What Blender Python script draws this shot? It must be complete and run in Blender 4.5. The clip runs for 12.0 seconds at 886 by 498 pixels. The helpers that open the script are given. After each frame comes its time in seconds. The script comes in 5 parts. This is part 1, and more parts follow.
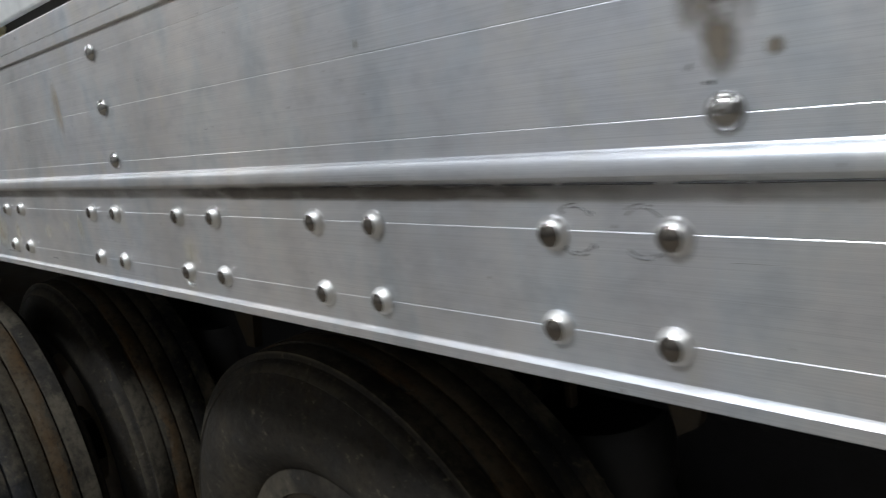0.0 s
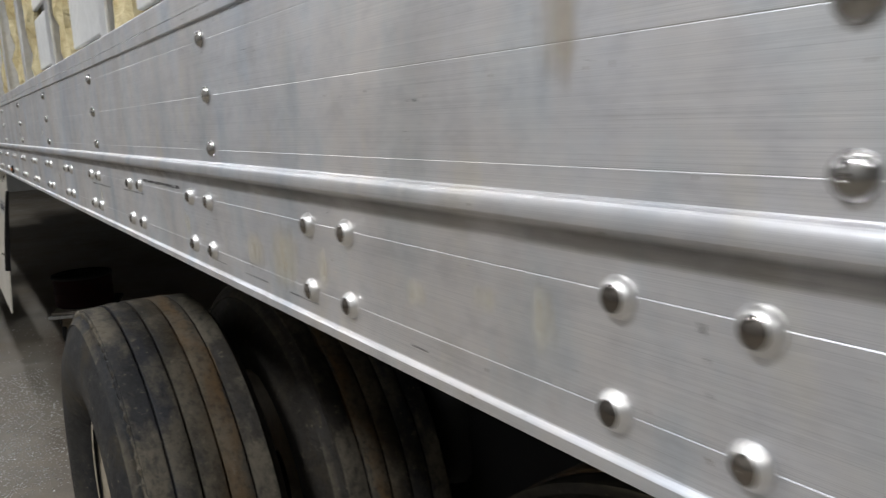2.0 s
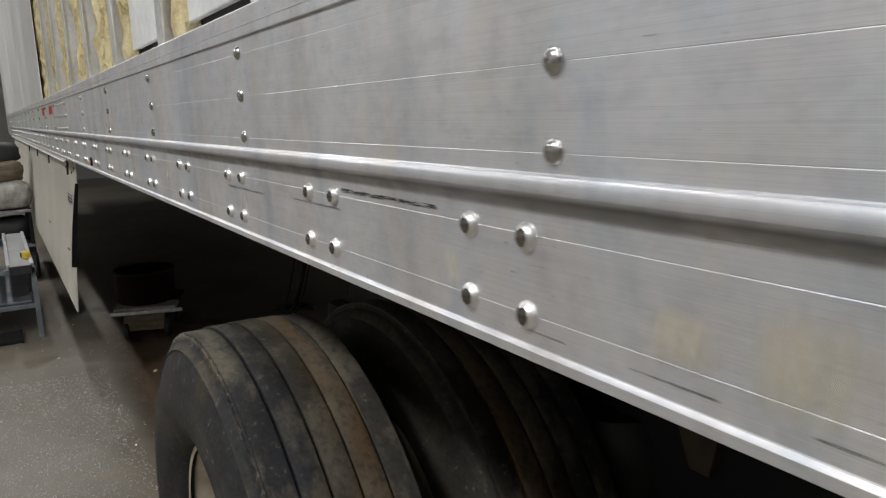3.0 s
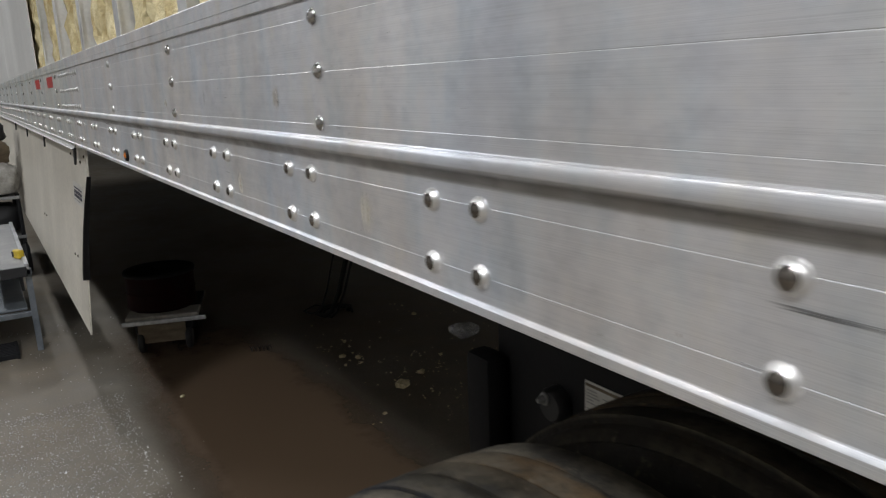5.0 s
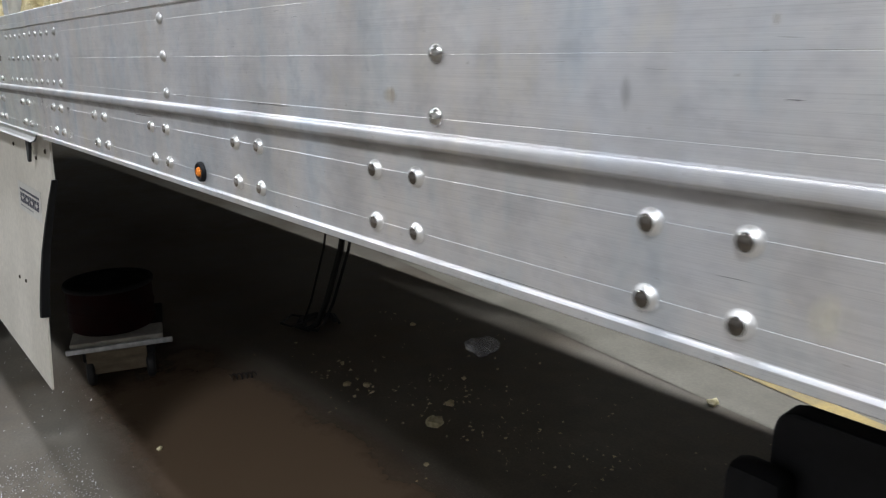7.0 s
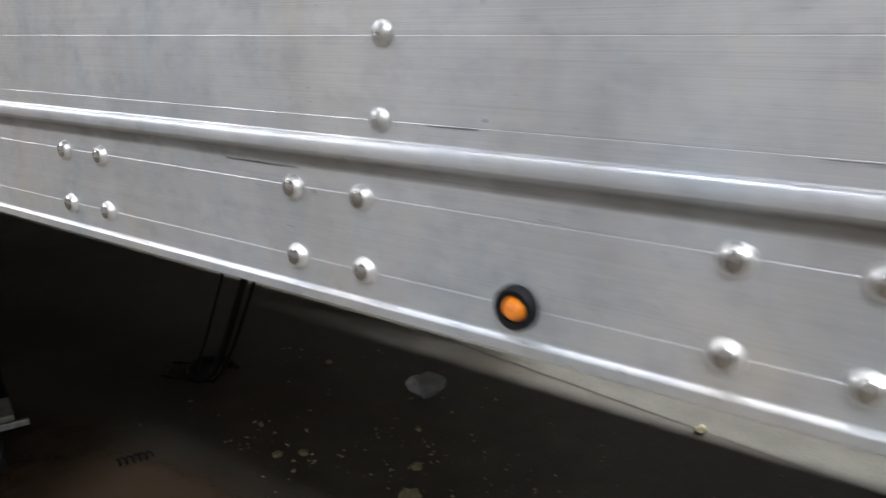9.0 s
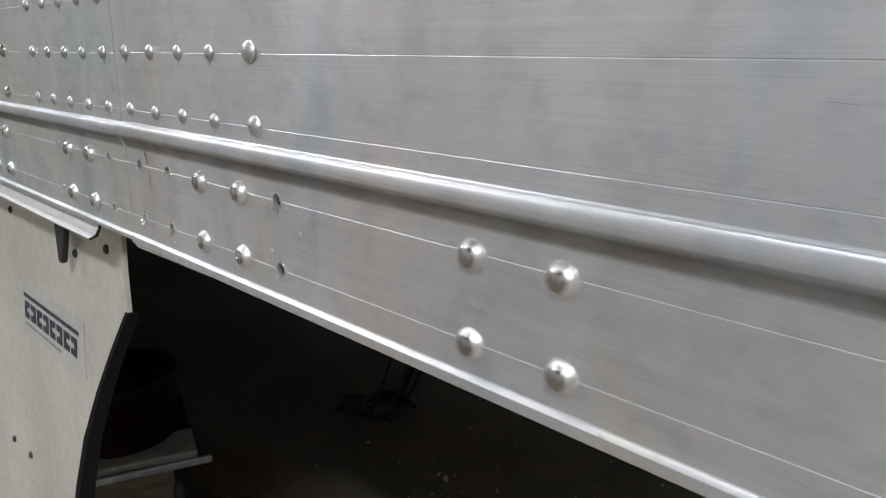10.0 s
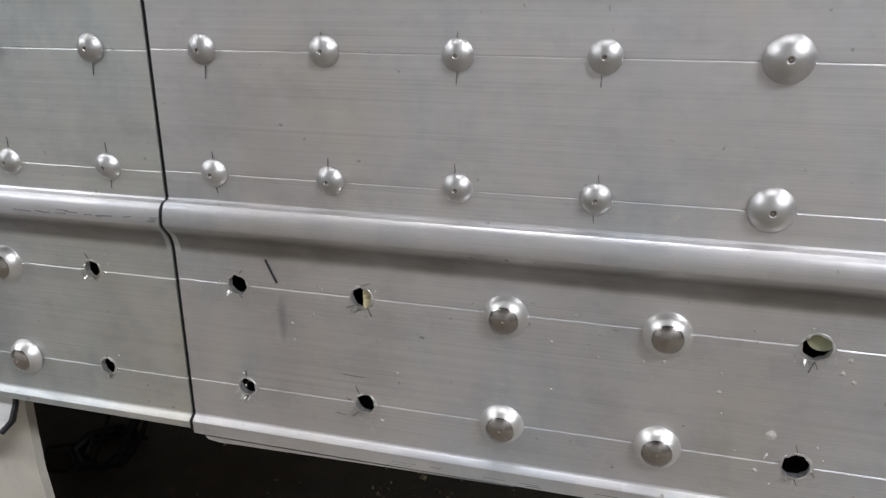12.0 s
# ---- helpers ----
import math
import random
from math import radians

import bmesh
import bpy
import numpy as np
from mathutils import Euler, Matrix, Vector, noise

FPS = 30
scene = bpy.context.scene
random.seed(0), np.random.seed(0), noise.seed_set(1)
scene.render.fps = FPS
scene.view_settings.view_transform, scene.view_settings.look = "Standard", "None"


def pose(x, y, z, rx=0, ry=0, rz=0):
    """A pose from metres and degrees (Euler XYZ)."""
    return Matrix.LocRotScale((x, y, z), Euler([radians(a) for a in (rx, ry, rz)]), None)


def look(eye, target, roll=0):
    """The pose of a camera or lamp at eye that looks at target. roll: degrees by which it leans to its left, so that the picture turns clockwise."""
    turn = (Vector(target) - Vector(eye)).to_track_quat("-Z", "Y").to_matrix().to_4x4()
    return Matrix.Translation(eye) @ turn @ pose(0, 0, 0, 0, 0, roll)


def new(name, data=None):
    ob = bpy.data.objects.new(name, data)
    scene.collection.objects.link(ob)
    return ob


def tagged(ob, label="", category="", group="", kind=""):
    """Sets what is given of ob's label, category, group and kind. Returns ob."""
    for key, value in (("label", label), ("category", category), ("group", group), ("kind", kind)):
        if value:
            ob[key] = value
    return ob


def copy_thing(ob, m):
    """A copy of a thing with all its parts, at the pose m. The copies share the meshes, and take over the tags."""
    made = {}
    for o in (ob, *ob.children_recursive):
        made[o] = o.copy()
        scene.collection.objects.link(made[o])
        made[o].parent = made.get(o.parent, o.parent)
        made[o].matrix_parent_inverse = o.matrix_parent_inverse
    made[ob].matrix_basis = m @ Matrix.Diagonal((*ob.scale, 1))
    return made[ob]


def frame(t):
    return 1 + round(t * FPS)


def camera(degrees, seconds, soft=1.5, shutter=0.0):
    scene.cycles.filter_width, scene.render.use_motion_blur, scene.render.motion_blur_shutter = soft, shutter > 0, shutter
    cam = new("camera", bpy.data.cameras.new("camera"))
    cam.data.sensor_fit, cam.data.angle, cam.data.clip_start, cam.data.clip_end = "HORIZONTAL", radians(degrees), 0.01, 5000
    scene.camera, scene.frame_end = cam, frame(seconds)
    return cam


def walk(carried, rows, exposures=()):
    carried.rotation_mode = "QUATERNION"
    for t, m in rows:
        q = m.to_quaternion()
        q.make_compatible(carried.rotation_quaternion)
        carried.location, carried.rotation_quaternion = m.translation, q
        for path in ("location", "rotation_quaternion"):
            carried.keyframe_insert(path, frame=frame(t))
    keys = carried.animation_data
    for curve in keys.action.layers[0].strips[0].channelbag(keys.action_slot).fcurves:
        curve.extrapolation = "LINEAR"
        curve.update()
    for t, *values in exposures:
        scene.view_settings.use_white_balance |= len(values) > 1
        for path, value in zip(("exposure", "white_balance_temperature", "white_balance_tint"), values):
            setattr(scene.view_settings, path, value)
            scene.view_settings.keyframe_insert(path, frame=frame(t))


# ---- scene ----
cam = camera(61.48, 12.0, 1.2, 0.32)
PATH = [
    (0, (4.4261, -0.2924, 1.4051), (3.0175, 1.0664, 0.9933), -7.91),
    (0.5, (4.2785, -0.3253, 1.4052), (2.8426, 1.0090, 1.0079), -6.36),
    (1, (4.1666, -0.3403, 1.4068), (2.6960, 0.9622, 1.0315), -4.68),
    (1.5, (3.9646, -0.2696, 1.3960), (2.4230, 0.9479, 1.0203), -3.94),
    (2, (3.8005, -0.2215, 1.4068), (2.1630, 0.8679, 1.0436), -2.85),
    (2.5, (3.6008, -0.2361, 1.3940), (1.9216, 0.7879, 1.0311), -1.69),
    (3, (3.4122, -0.2774, 1.4091), (1.7233, 0.7275, 1.0378), -2.06),
    (3.5, (3.2011, -0.2537, 1.3924), (1.5176, 0.7539, 1.0042), -1.96),
    (3.7, (3.1178, -0.2542, 1.4053), (1.4524, 0.7800, 1.0094), -1.21),
    (5.3, (2.4088, -0.3028, 1.4211), (0.7531, 0.7214, 0.9631), -2.87),
    (5.5, (2.3023, -0.2763, 1.4176), (0.6445, 0.7443, 0.9592), -3.48),
    (6, (2.1195, -0.2572, 1.4230), (0.4655, 0.7622, 0.9484), -3.14),
    (6.5, (1.9033, -0.3435, 1.4310), (0.2644, 0.6943, 0.9443), -2.51),
    (7, (1.7305, -0.3905, 1.4369), (0.2347, 0.8311, 0.9170), -1.07),
    (7.2, (1.6446, -0.3874, 1.4388), (0.1530, 0.8291, 0.8954), -1.70),
    (8.8, (1.0411, -0.4202, 1.4360), (-0.0389, 1.1712, 0.8874), 0.27),
    (9, (0.9352, -0.3592, 1.4328), (-0.1856, 1.2020, 0.8793), -0.04),
    (9.5, (0.7428, -0.2966, 1.4372), (-0.6751, 1.0081, 0.9010), -0.70),
    (10, (0.5085, -0.2786, 1.4370), (-0.8788, 1.0635, 0.9135), -0.04),
    (10.5, (0.3203, -0.2428, 1.4319), (-0.9848, 1.1811, 0.9130), 0.46),
    (11, (0.1650, -0.2028, 1.4318), (-1.0706, 1.2745, 0.8923), 0.45),
    (11.5, (0.0327, -0.2391, 1.4324), (-0.7180, 1.5189, 0.8443), 0.38),
    (12, (-0.0178, -0.2748, 1.4552), (-0.5155, 1.5480, 0.7997), -0.04),
]
EXPOSURES = [(0, -0.63, 6420, 8), (0.5, -0.46, 6420, 9), (1.0, -0.35, 6440, 9), (2.0, -0.29, 6650, 10), (3.0, -0.26, 6850, 10), (3.7, -0.25, 6800, 10), (6.0, -0.2, 6480, 10), (7.0, 0.1, 6330, 10), (9.0, 0.16, 6350, 10), (10.5, 0.03, 6500, 10), (11.0, -0.03, 6520, 10), (12.0, -0.1, 6520, 12)]
walk(cam, [(t, look(eye, target, roll)) for t, eye, target, roll in PATH], EXPOSURES)

# ---- world, lamps ----
world = bpy.data.worlds.new("world")
scene.world = world
world.use_nodes = True
world.node_tree.nodes["Background"].inputs[0].default_value = (0.9, 0.95, 1.0, 1)
world.node_tree.nodes["Background"].inputs[1].default_value = 0.032


def area_lamp(x, y, z, sx, sy, watts, colour):
    data = bpy.data.lights.new("tube_light", "AREA")
    data.shape, data.size, data.size_y, data.energy, data.color = "RECTANGLE", sx, sy, watts, colour
    ob = new("tube_light", data)
    ob.matrix_world = pose(x, y, z)
    return ob


COOL = (0.936, 0.985, 1.068)
# the pair at -8.8 and -5.2 is added to brighten the rail's far end
LAMP_ROWS = [(-3.2, 5.2, 320, (3.4,)), (-3.2, 5.2, 75, (7.0,)), (-3.2, 5.2, 130, (-8.8, -5.2)), (-0.5, 5.2, 30, (-11.0, -7.4, -3.8, -0.2, 3.4, 7.0)), (3.86, 5.2, 215, (-0.2, 3.4, 7.0))]
for ly, lz, w, lamp_xs in LAMP_ROWS:
    for lx in lamp_xs:
        area_lamp(lx, ly, lz, 1.3 if ly < -1 and lx > 0 else 2.4, 0.8 if ly < -1 and lx > 0 else 0.25, w, COOL)


# ---- materials ----
def material(name, colour, rough=0.5, metal=0.0, spec=0.5):
    m = bpy.data.materials.new(name)
    m.use_nodes = True
    p = m.node_tree.nodes["Principled BSDF"]
    p.inputs["Base Color"].default_value = (*colour, 1)
    p.inputs["Roughness"].default_value = rough
    p.inputs["Metallic"].default_value = metal
    p.inputs["Specular IOR Level"].default_value = spec
    return m, m.node_tree.nodes, m.node_tree.links, p


def noise_node(nodes, links, stretch, scale, detail=5.0, rough=0.6, coords="Object"):
    """Noise over a stretched coordinate; returns its factor socket."""
    tc = nodes.new("ShaderNodeTexCoord")
    mp = nodes.new("ShaderNodeMapping")
    mp.inputs["Scale"].default_value = stretch
    n = nodes.new("ShaderNodeTexNoise")
    n.inputs["Scale"].default_value = scale
    n.inputs["Detail"].default_value = detail
    n.inputs["Roughness"].default_value = rough
    links.new(tc.outputs[coords], mp.inputs["Vector"])
    links.new(mp.outputs["Vector"], n.inputs["Vector"])
    return n.outputs["Fac"]


def ramp(nodes, links, fac, stops):
    r = nodes.new("ShaderNodeValToRGB")
    while len(r.color_ramp.elements) < len(stops):
        r.color_ramp.elements.new(0.5)
    for e, (pos, c) in zip(r.color_ramp.elements, stops):
        e.position = pos
        e.color = (*c, 1) if len(c) == 3 else c
    links.new(fac, r.inputs["Fac"])
    return r.outputs["Color"]


def grey(v):
    return (v, v, v)


def mix(nodes, links, fac, a, b, mode="MIX"):
    m = nodes.new("ShaderNodeMix")
    m.data_type, m.blend_type = "RGBA", mode
    for socket, value in ((m.inputs["Factor"], fac), (m.inputs["A"], a), (m.inputs["B"], b)):
        if isinstance(value, (int, float)):
            socket.default_value = value
        elif isinstance(value, tuple):
            socket.default_value = (*value, 1)
        else:
            links.new(value, socket)
    return m.outputs["Result"]


def bump(nodes, links, p, height, strength, distance=0.002):
    b = nodes.new("ShaderNodeBump")
    b.inputs["Strength"].default_value = strength
    b.inputs["Distance"].default_value = distance
    links.new(height, b.inputs["Height"])
    links.new(b.outputs["Normal"], p.inputs["Normal"])


def mottled(name, low, high, rough=(0.5, 0.7), scale=6.0, stretch=(1, 1, 1), metal=0.0, relief=0.2, fine=60.0, distance=0.002):
    """A two-scale surface: broad patches and fine grain in colour, roughness and relief."""
    m, nodes, links, p = material(name, high, rough[0], metal)
    broad = noise_node(nodes, links, stretch, scale)
    grain = noise_node(nodes, links, (1, 1, 1), fine, 3.0)
    c = ramp(nodes, links, broad, [(0.32, low), (0.68, high)])
    c = mix(nodes, links, 0.35, c, ramp(nodes, links, grain, [(0.3, grey(0.55)), (0.7, grey(1.0))]), "MULTIPLY")
    links.new(c, p.inputs["Base Color"])
    links.new(ramp(nodes, links, broad, [(0.3, grey(rough[0])), (0.7, grey(rough[1]))]), p.inputs["Roughness"])
    bump(nodes, links, p, grain, relief, distance)
    return m


def aluminium(name, base=0.80, rough=0.43, tone=(1.0, 1.0, 1.0)):
    """Mill-finish aluminium: drawn lines along x, clouded oxide, runs and stains, bluish and warm reflections painted
    in.
    """
    m, nodes, links, p = material(name, grey(base), rough, 0.80)
    lines = noise_node(nodes, links, (0.7, 1, 330), 3.0, 6.0, 0.78)
    bands = noise_node(nodes, links, (0.5, 1, 40), 2.0, 3.0, 0.6)
    runs = noise_node(nodes, links, (7, 1, 1.6), 1.0, 3.5, 0.55)
    cloud = noise_node(nodes, links, (1, 1, 1.5), 8.0, 8.0, 0.66)
    tint = noise_node(nodes, links, (1.6, 1, 0.7), 2.3, 4.0, 0.6)
    speck = noise_node(nodes, links, (1, 1, 1), 170.0, 2.0)
    c = ramp(nodes, links, runs, [(q, tuple(base * f * g for g in tone)) for q, f in ((0.30, 0.78), (0.5, 0.95), (0.66, 1.04))])
    c = mix(nodes, links, 0.42, c, ramp(nodes, links, cloud, [(0.34, (0.70, 0.69, 0.68)), (0.58, (1, 1, 1))]), "MULTIPLY")
    # bluish to warm patches, here and in blot, paint reflections besides stains
    c = mix(nodes, links, 0.6, c, ramp(nodes, links, tint, [(0.34, (0.88, 0.95, 1.05)), (0.5, (1, 1, 1)), (0.66, (1.04, 0.985, 0.92))]), "MULTIPLY")
    c = mix(nodes, links, 0.34, c, ramp(nodes, links, lines, [(0.36, grey(0.76)), (0.58, grey(1.0))]), "MULTIPLY")
    c = mix(nodes, links, 0.14, c, ramp(nodes, links, bands, [(0.34, grey(0.78)), (0.6, grey(1.0))]), "MULTIPLY")
    c = mix(nodes, links, 0.6, c, ramp(nodes, links, speck, [(0.255, (0.42, 0.38, 0.34)), (0.30, (1, 1, 1))]), "MULTIPLY")
    fleck = noise_node(nodes, links, (1, 1, 1), 95.0, 3.0, 0.6)
    c = mix(nodes, links, 0.5, c, ramp(nodes, links, fleck, [(0.70, (1, 1, 1)), (0.74, (1.25, 1.18, 1.0))]), "MULTIPLY")
    smear = noise_node(nodes, links, (2.2, 1, 3.4), 13.0, 8.0, 0.7)
    c = mix(nodes, links, 0.36, c, ramp(nodes, links, smear, [(0.38, (0.74, 0.75, 0.77)), (0.50, (1, 1, 1)), (0.62, (1.06, 1.04, 1.0))]), "MULTIPLY")
    blot = noise_node(nodes, links, (4.2, 1, 1.7), 4.0, 7.0, 0.62)
    c = mix(nodes, links, 0.6, c, ramp(nodes, links, blot, [(0.36, (0.80, 0.85, 0.90)), (0.43, (0.96, 0.98, 1.0)), (0.50, (1.03, 1.0, 1.0)), (0.57, (1.0, 0.965, 0.965)), (0.66, (1.04, 0.98, 0.89))]), "MULTIPLY")
    r = mix(nodes, links, 0.5, ramp(nodes, links, runs, [(0.3, grey(rough + 0.10)), (0.7, grey(rough - 0.07))]),
            ramp(nodes, links, cloud, [(0.32, grey(rough + 0.16)), (0.62, grey(rough - 0.08))]))
    links.new(mix(nodes, links, 0.3, r, ramp(nodes, links, lines, [(0.3, grey(0.56)), (0.6, grey(0.42))])), p.inputs["Roughness"])
    fine = noise_node(nodes, links, (1.6, 1, 820), 3.0, 4.0, 0.7)
    c = mix(nodes, links, 0.55, c, ramp(nodes, links, fine, [(0.34, grey(0.72)), (0.46, grey(0.97)), (0.60, grey(1.0)), (0.68, grey(1.12))]), "MULTIPLY")
    links.new(c, p.inputs["Base Color"])
    bump(nodes, links, p, lines, 0.07, 0.0006)
    return m


M_RAIL = aluminium("rail_aluminium")
M_RAIL_OLD = aluminium("weathered_rail_aluminium", 0.77, 0.46, (0.985, 1.0, 0.95))
M_BEAD = aluminium("bead_aluminium", 0.70, 0.37)


def fastener(name, low, high, rough, metal, tint=(1.0, 1.0, 1.0), worn=0.35):
    """Satin aluminium that differs a little from head to head."""
    m, nodes, links, p = material(name, grey(high), rough, metal)
    info = nodes.new("ShaderNodeObjectInfo")
    wear = noise_node(nodes, links, (1, 0.3, 1), 260.0, 4.0, 0.6)
    c = ramp(nodes, links, info.outputs["Random"], [(0.0, tuple(low * q for q in tint)), (1.0, tuple(high * q for q in tint))])
    c = mix(nodes, links, worn, c, ramp(nodes, links, wear, [(0.34, grey(0.6)), (0.55, grey(1.0))]), "MULTIPLY")
    links.new(c, p.inputs["Base Color"])
    links.new(ramp(nodes, links, wear, [(0.3, grey(rough + 0.05)), (0.65, grey(rough - 0.02))]), p.inputs["Roughness"])
    return m


# the second rivet and pin metals are darker and less rough
M_RIVET = fastener("rivet_aluminium", 0.52, 0.62, 0.40, 0.95, (1.0, 0.985, 0.96), 0.10)
M_RIVET_DARK = fastener("dark_rivet_aluminium", 0.36, 0.50, 0.20, 1.0, (1.0, 0.97, 0.93), 0.10)
M_SWARF = fastener("bright_swarf", 0.85, 0.95, 0.36, 0.75)
M_COLLAR = fastener("collar_aluminium", 0.66, 0.78, 0.36, 0.85, (1.0, 0.975, 0.935), 0.08)
M_PIN = fastener("pin_steel", 0.40, 0.52, 0.19, 1.0, (1.0, 0.93, 0.87), 0.05)
M_PIN_DARK = fastener("dark_pin_steel", 0.15, 0.27, 0.17, 1.0, (1.0, 0.90, 0.81), 0.05)
M_TUBER, un, ul, up = material("tyre_rubber", grey(0.03), 0.7)
dirt = noise_node(un, ul, (1, 1.6, 1), 5.0, 9.0, 0.72)
chip = noise_node(un, ul, (1, 1, 1), 62.0, 6.0, 0.72)
smear = noise_node(un, ul, (1, 2.5, 1), 14.0, 7.0, 0.7)
patch = noise_node(un, ul, (0.7, 2.2, 0.7), 7.0, 8.0, 0.7)
across = un.new("ShaderNodeSeparateXYZ")
ul.new(un.new("ShaderNodeTexCoord").outputs["Object"], across.inputs[0])
side = un.new("ShaderNodeMapRange")
side.clamp = False
side.inputs["From Min"].default_value, side.inputs["From Max"].default_value = -0.142, 0.142
ul.new(across.outputs["Y"], side.inputs["Value"])
# where the mud lies across the tread, its edges broken up
wander = un.new("ShaderNodeMath")
wander.operation = "MULTIPLY_ADD"
wander.inputs[1].default_value = 0.55
ul.new(patch, wander.inputs[0])
ul.new(side.outputs["Result"], wander.inputs[2])
tc_ = ramp(un, ul, wander.outputs[0], [(0.28, (0.017, 0.0165, 0.016)), (0.42, (0.011, 0.0115, 0.013)), (0.58, (0.018, 0.019, 0.023)), (0.70, (0.026, 0.022, 0.015)), (0.82, (0.046, 0.033, 0.018)),
                                       (0.95, (0.100, 0.060, 0.026)), (1.06, (0.066, 0.041, 0.019)), (1.15, (0.026, 0.022, 0.017))])
tc_ = mix(un, ul, ramp(un, ul, smear, [(0.50, grey(0.0)), (0.66, grey(0.5))]), tc_, (0.029, 0.029, 0.029))
tc_ = mix(un, ul, ramp(un, ul, dirt, [(0.52, grey(0.0)), (0.62, grey(0.6))]), tc_, (0.046, 0.036, 0.021))
tc_ = mix(un, ul, ramp(un, ul, patch, [(0.62, grey(0.0)), (0.70, grey(0.6))]), tc_, (0.088, 0.066, 0.038))
edge = un.new("ShaderNodeNewGeometry").outputs["Pointiness"]
worn = un.new("ShaderNodeMath")
worn.operation = "MULTIPLY"
ul.new(ramp(un, ul, edge, [(0.515, grey(0.0)), (0.57, grey(0.9))]), worn.inputs[0])
ul.new(ramp(un, ul, dirt, [(0.44, grey(0.05)), (0.56, grey(0.9))]), worn.inputs[1])
tc_ = mix(un, ul, worn.outputs[0], tc_, (0.13, 0.112, 0.082))
tc_ = mix(un, ul, ramp(un, ul, chip, [(0.60, grey(0.0)), (0.66, grey(0.7))]), tc_, (0.13, 0.11, 0.08))
tc_ = mix(un, ul, 0.7, tc_, ramp(un, ul, chip, [(0.36, grey(0.40)), (0.5, grey(1.0))]), "MULTIPLY")
ul.new(tc_, up.inputs["Base Color"])
ul.new(ramp(un, ul, dirt, [(0.35, grey(0.62)), (0.62, grey(0.92))]), up.inputs["Roughness"])
up.inputs["Specular IOR Level"].default_value = 0.3
bump(un, ul, up, chip, 0.6, 0.004)
M_RIM = mottled("wheel_paint", (0.32, 0.265, 0.19), (0.50, 0.44, 0.34), (0.45, 0.6), 9.0)
M_RIM_DIRTY = mottled("grimy_wheel_paint", (0.06, 0.05, 0.036), (0.16, 0.135, 0.10), (0.55, 0.75), 12.0)
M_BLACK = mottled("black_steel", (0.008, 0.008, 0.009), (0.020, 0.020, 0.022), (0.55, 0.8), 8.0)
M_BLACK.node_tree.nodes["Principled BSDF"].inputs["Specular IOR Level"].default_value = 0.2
M_GUARD = mottled("black_rubber", (0.012, 0.012, 0.013), (0.022, 0.022, 0.024), (0.5, 0.65), 8.0)
M_EDGE = mottled("edge_rubber", (0.004, 0.004, 0.0045), (0.009, 0.009, 0.010), (0.5, 0.7), 8.0)
M_EDGE.node_tree.nodes["Principled BSDF"].inputs["Specular IOR Level"].default_value = 0.2
M_RUST = mottled("greasy_steel", (0.014, 0.010, 0.007), (0.062, 0.043, 0.022), (0.5, 0.75), 14.0)
M_SKIRT = mottled("skirt_plastic", (0.53, 0.49, 0.41), (0.69, 0.645, 0.56), (0.35, 0.5), 3.0, (1, 1, 0.5), 0.0, 0.05)
M_SKIN = mottled("white_skin", (0.62, 0.61, 0.58), (0.78, 0.77, 0.74), (0.3, 0.45), 2.0, (1, 1, 0.4), 0.0, 0.04)
M_LINER = mottled("liner_panel", (0.58, 0.58, 0.56), (0.78, 0.78, 0.76), (0.35, 0.5), 4.0, (1, 1, 0.5), 0.0, 0.05)
M_POST = mottled("post_aluminium", (0.60, 0.60, 0.59), (0.75, 0.75, 0.74), (0.35, 0.5), 5.0, (1, 1, 1), 0.6, 0.05)
M_FOAM = mottled("yellow_foam", (0.46, 0.35, 0.16), (0.80, 0.71, 0.44), (0.85, 0.95), 16.0, (1, 1, 1), 0.0, 0.8, 70.0, 0.01)
M_ROOM = mottled("painted_block", (0.24, 0.235, 0.22), (0.36, 0.35, 0.33), (0.6, 0.8), 1.4, (1, 1, 0.5), 0.0, 0.1)
M_BAND_DARK = mottled("dark_tone_band", (0.20, 0.195, 0.185), (0.32, 0.31, 0.295), (0.5, 0.7), 1.6)
M_BAND_PALE = mottled("pale_tone_band", (0.46, 0.455, 0.44), (0.60, 0.59, 0.57), (0.5, 0.7), 1.6)
M_CEIL = mottled("ceiling_sheet", (0.13, 0.13, 0.125), (0.20, 0.20, 0.19), (0.6, 0.8), 1.0)
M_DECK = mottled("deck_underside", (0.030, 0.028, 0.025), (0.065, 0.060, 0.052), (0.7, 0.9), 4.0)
M_AMBER, an, al, ap = material("amber_lens", (0.80, 0.23, 0.015), 0.18)
ap.inputs["Coat Weight"].default_value = 0.6
M_RED, dn, dl, dp = material("red_reflective_tape", (0.50, 0.03, 0.025), 0.35)
M_REDPAINT = mottled("red_paint", (0.006, 0.0005, 0.0005), (0.018, 0.0010, 0.0010), (0.6, 0.8), 6.0)
M_BENCH = mottled("bench_steel", (0.12, 0.14, 0.16), (0.24, 0.26, 0.28), (0.4, 0.6), 9.0, (1, 1, 1), 0.5)
M_PLANK = mottled("plank_aluminium", (0.42, 0.43, 0.44), (0.62, 0.63, 0.64), (0.35, 0.5), 8.0, (1, 6, 1), 0.8)
M_REDPAINT.node_tree.nodes["Principled BSDF"].inputs["Specular IOR Level"].default_value = 0.12
M_YELLOW = mottled("yellow_plastic", (0.55, 0.38, 0.02), (0.72, 0.52, 0.05), (0.4, 0.6), 9.0)
M_PAPER = mottled("paper_label", (0.55, 0.54, 0.50), (0.68, 0.67, 0.63), (0.5, 0.6), 12.0)
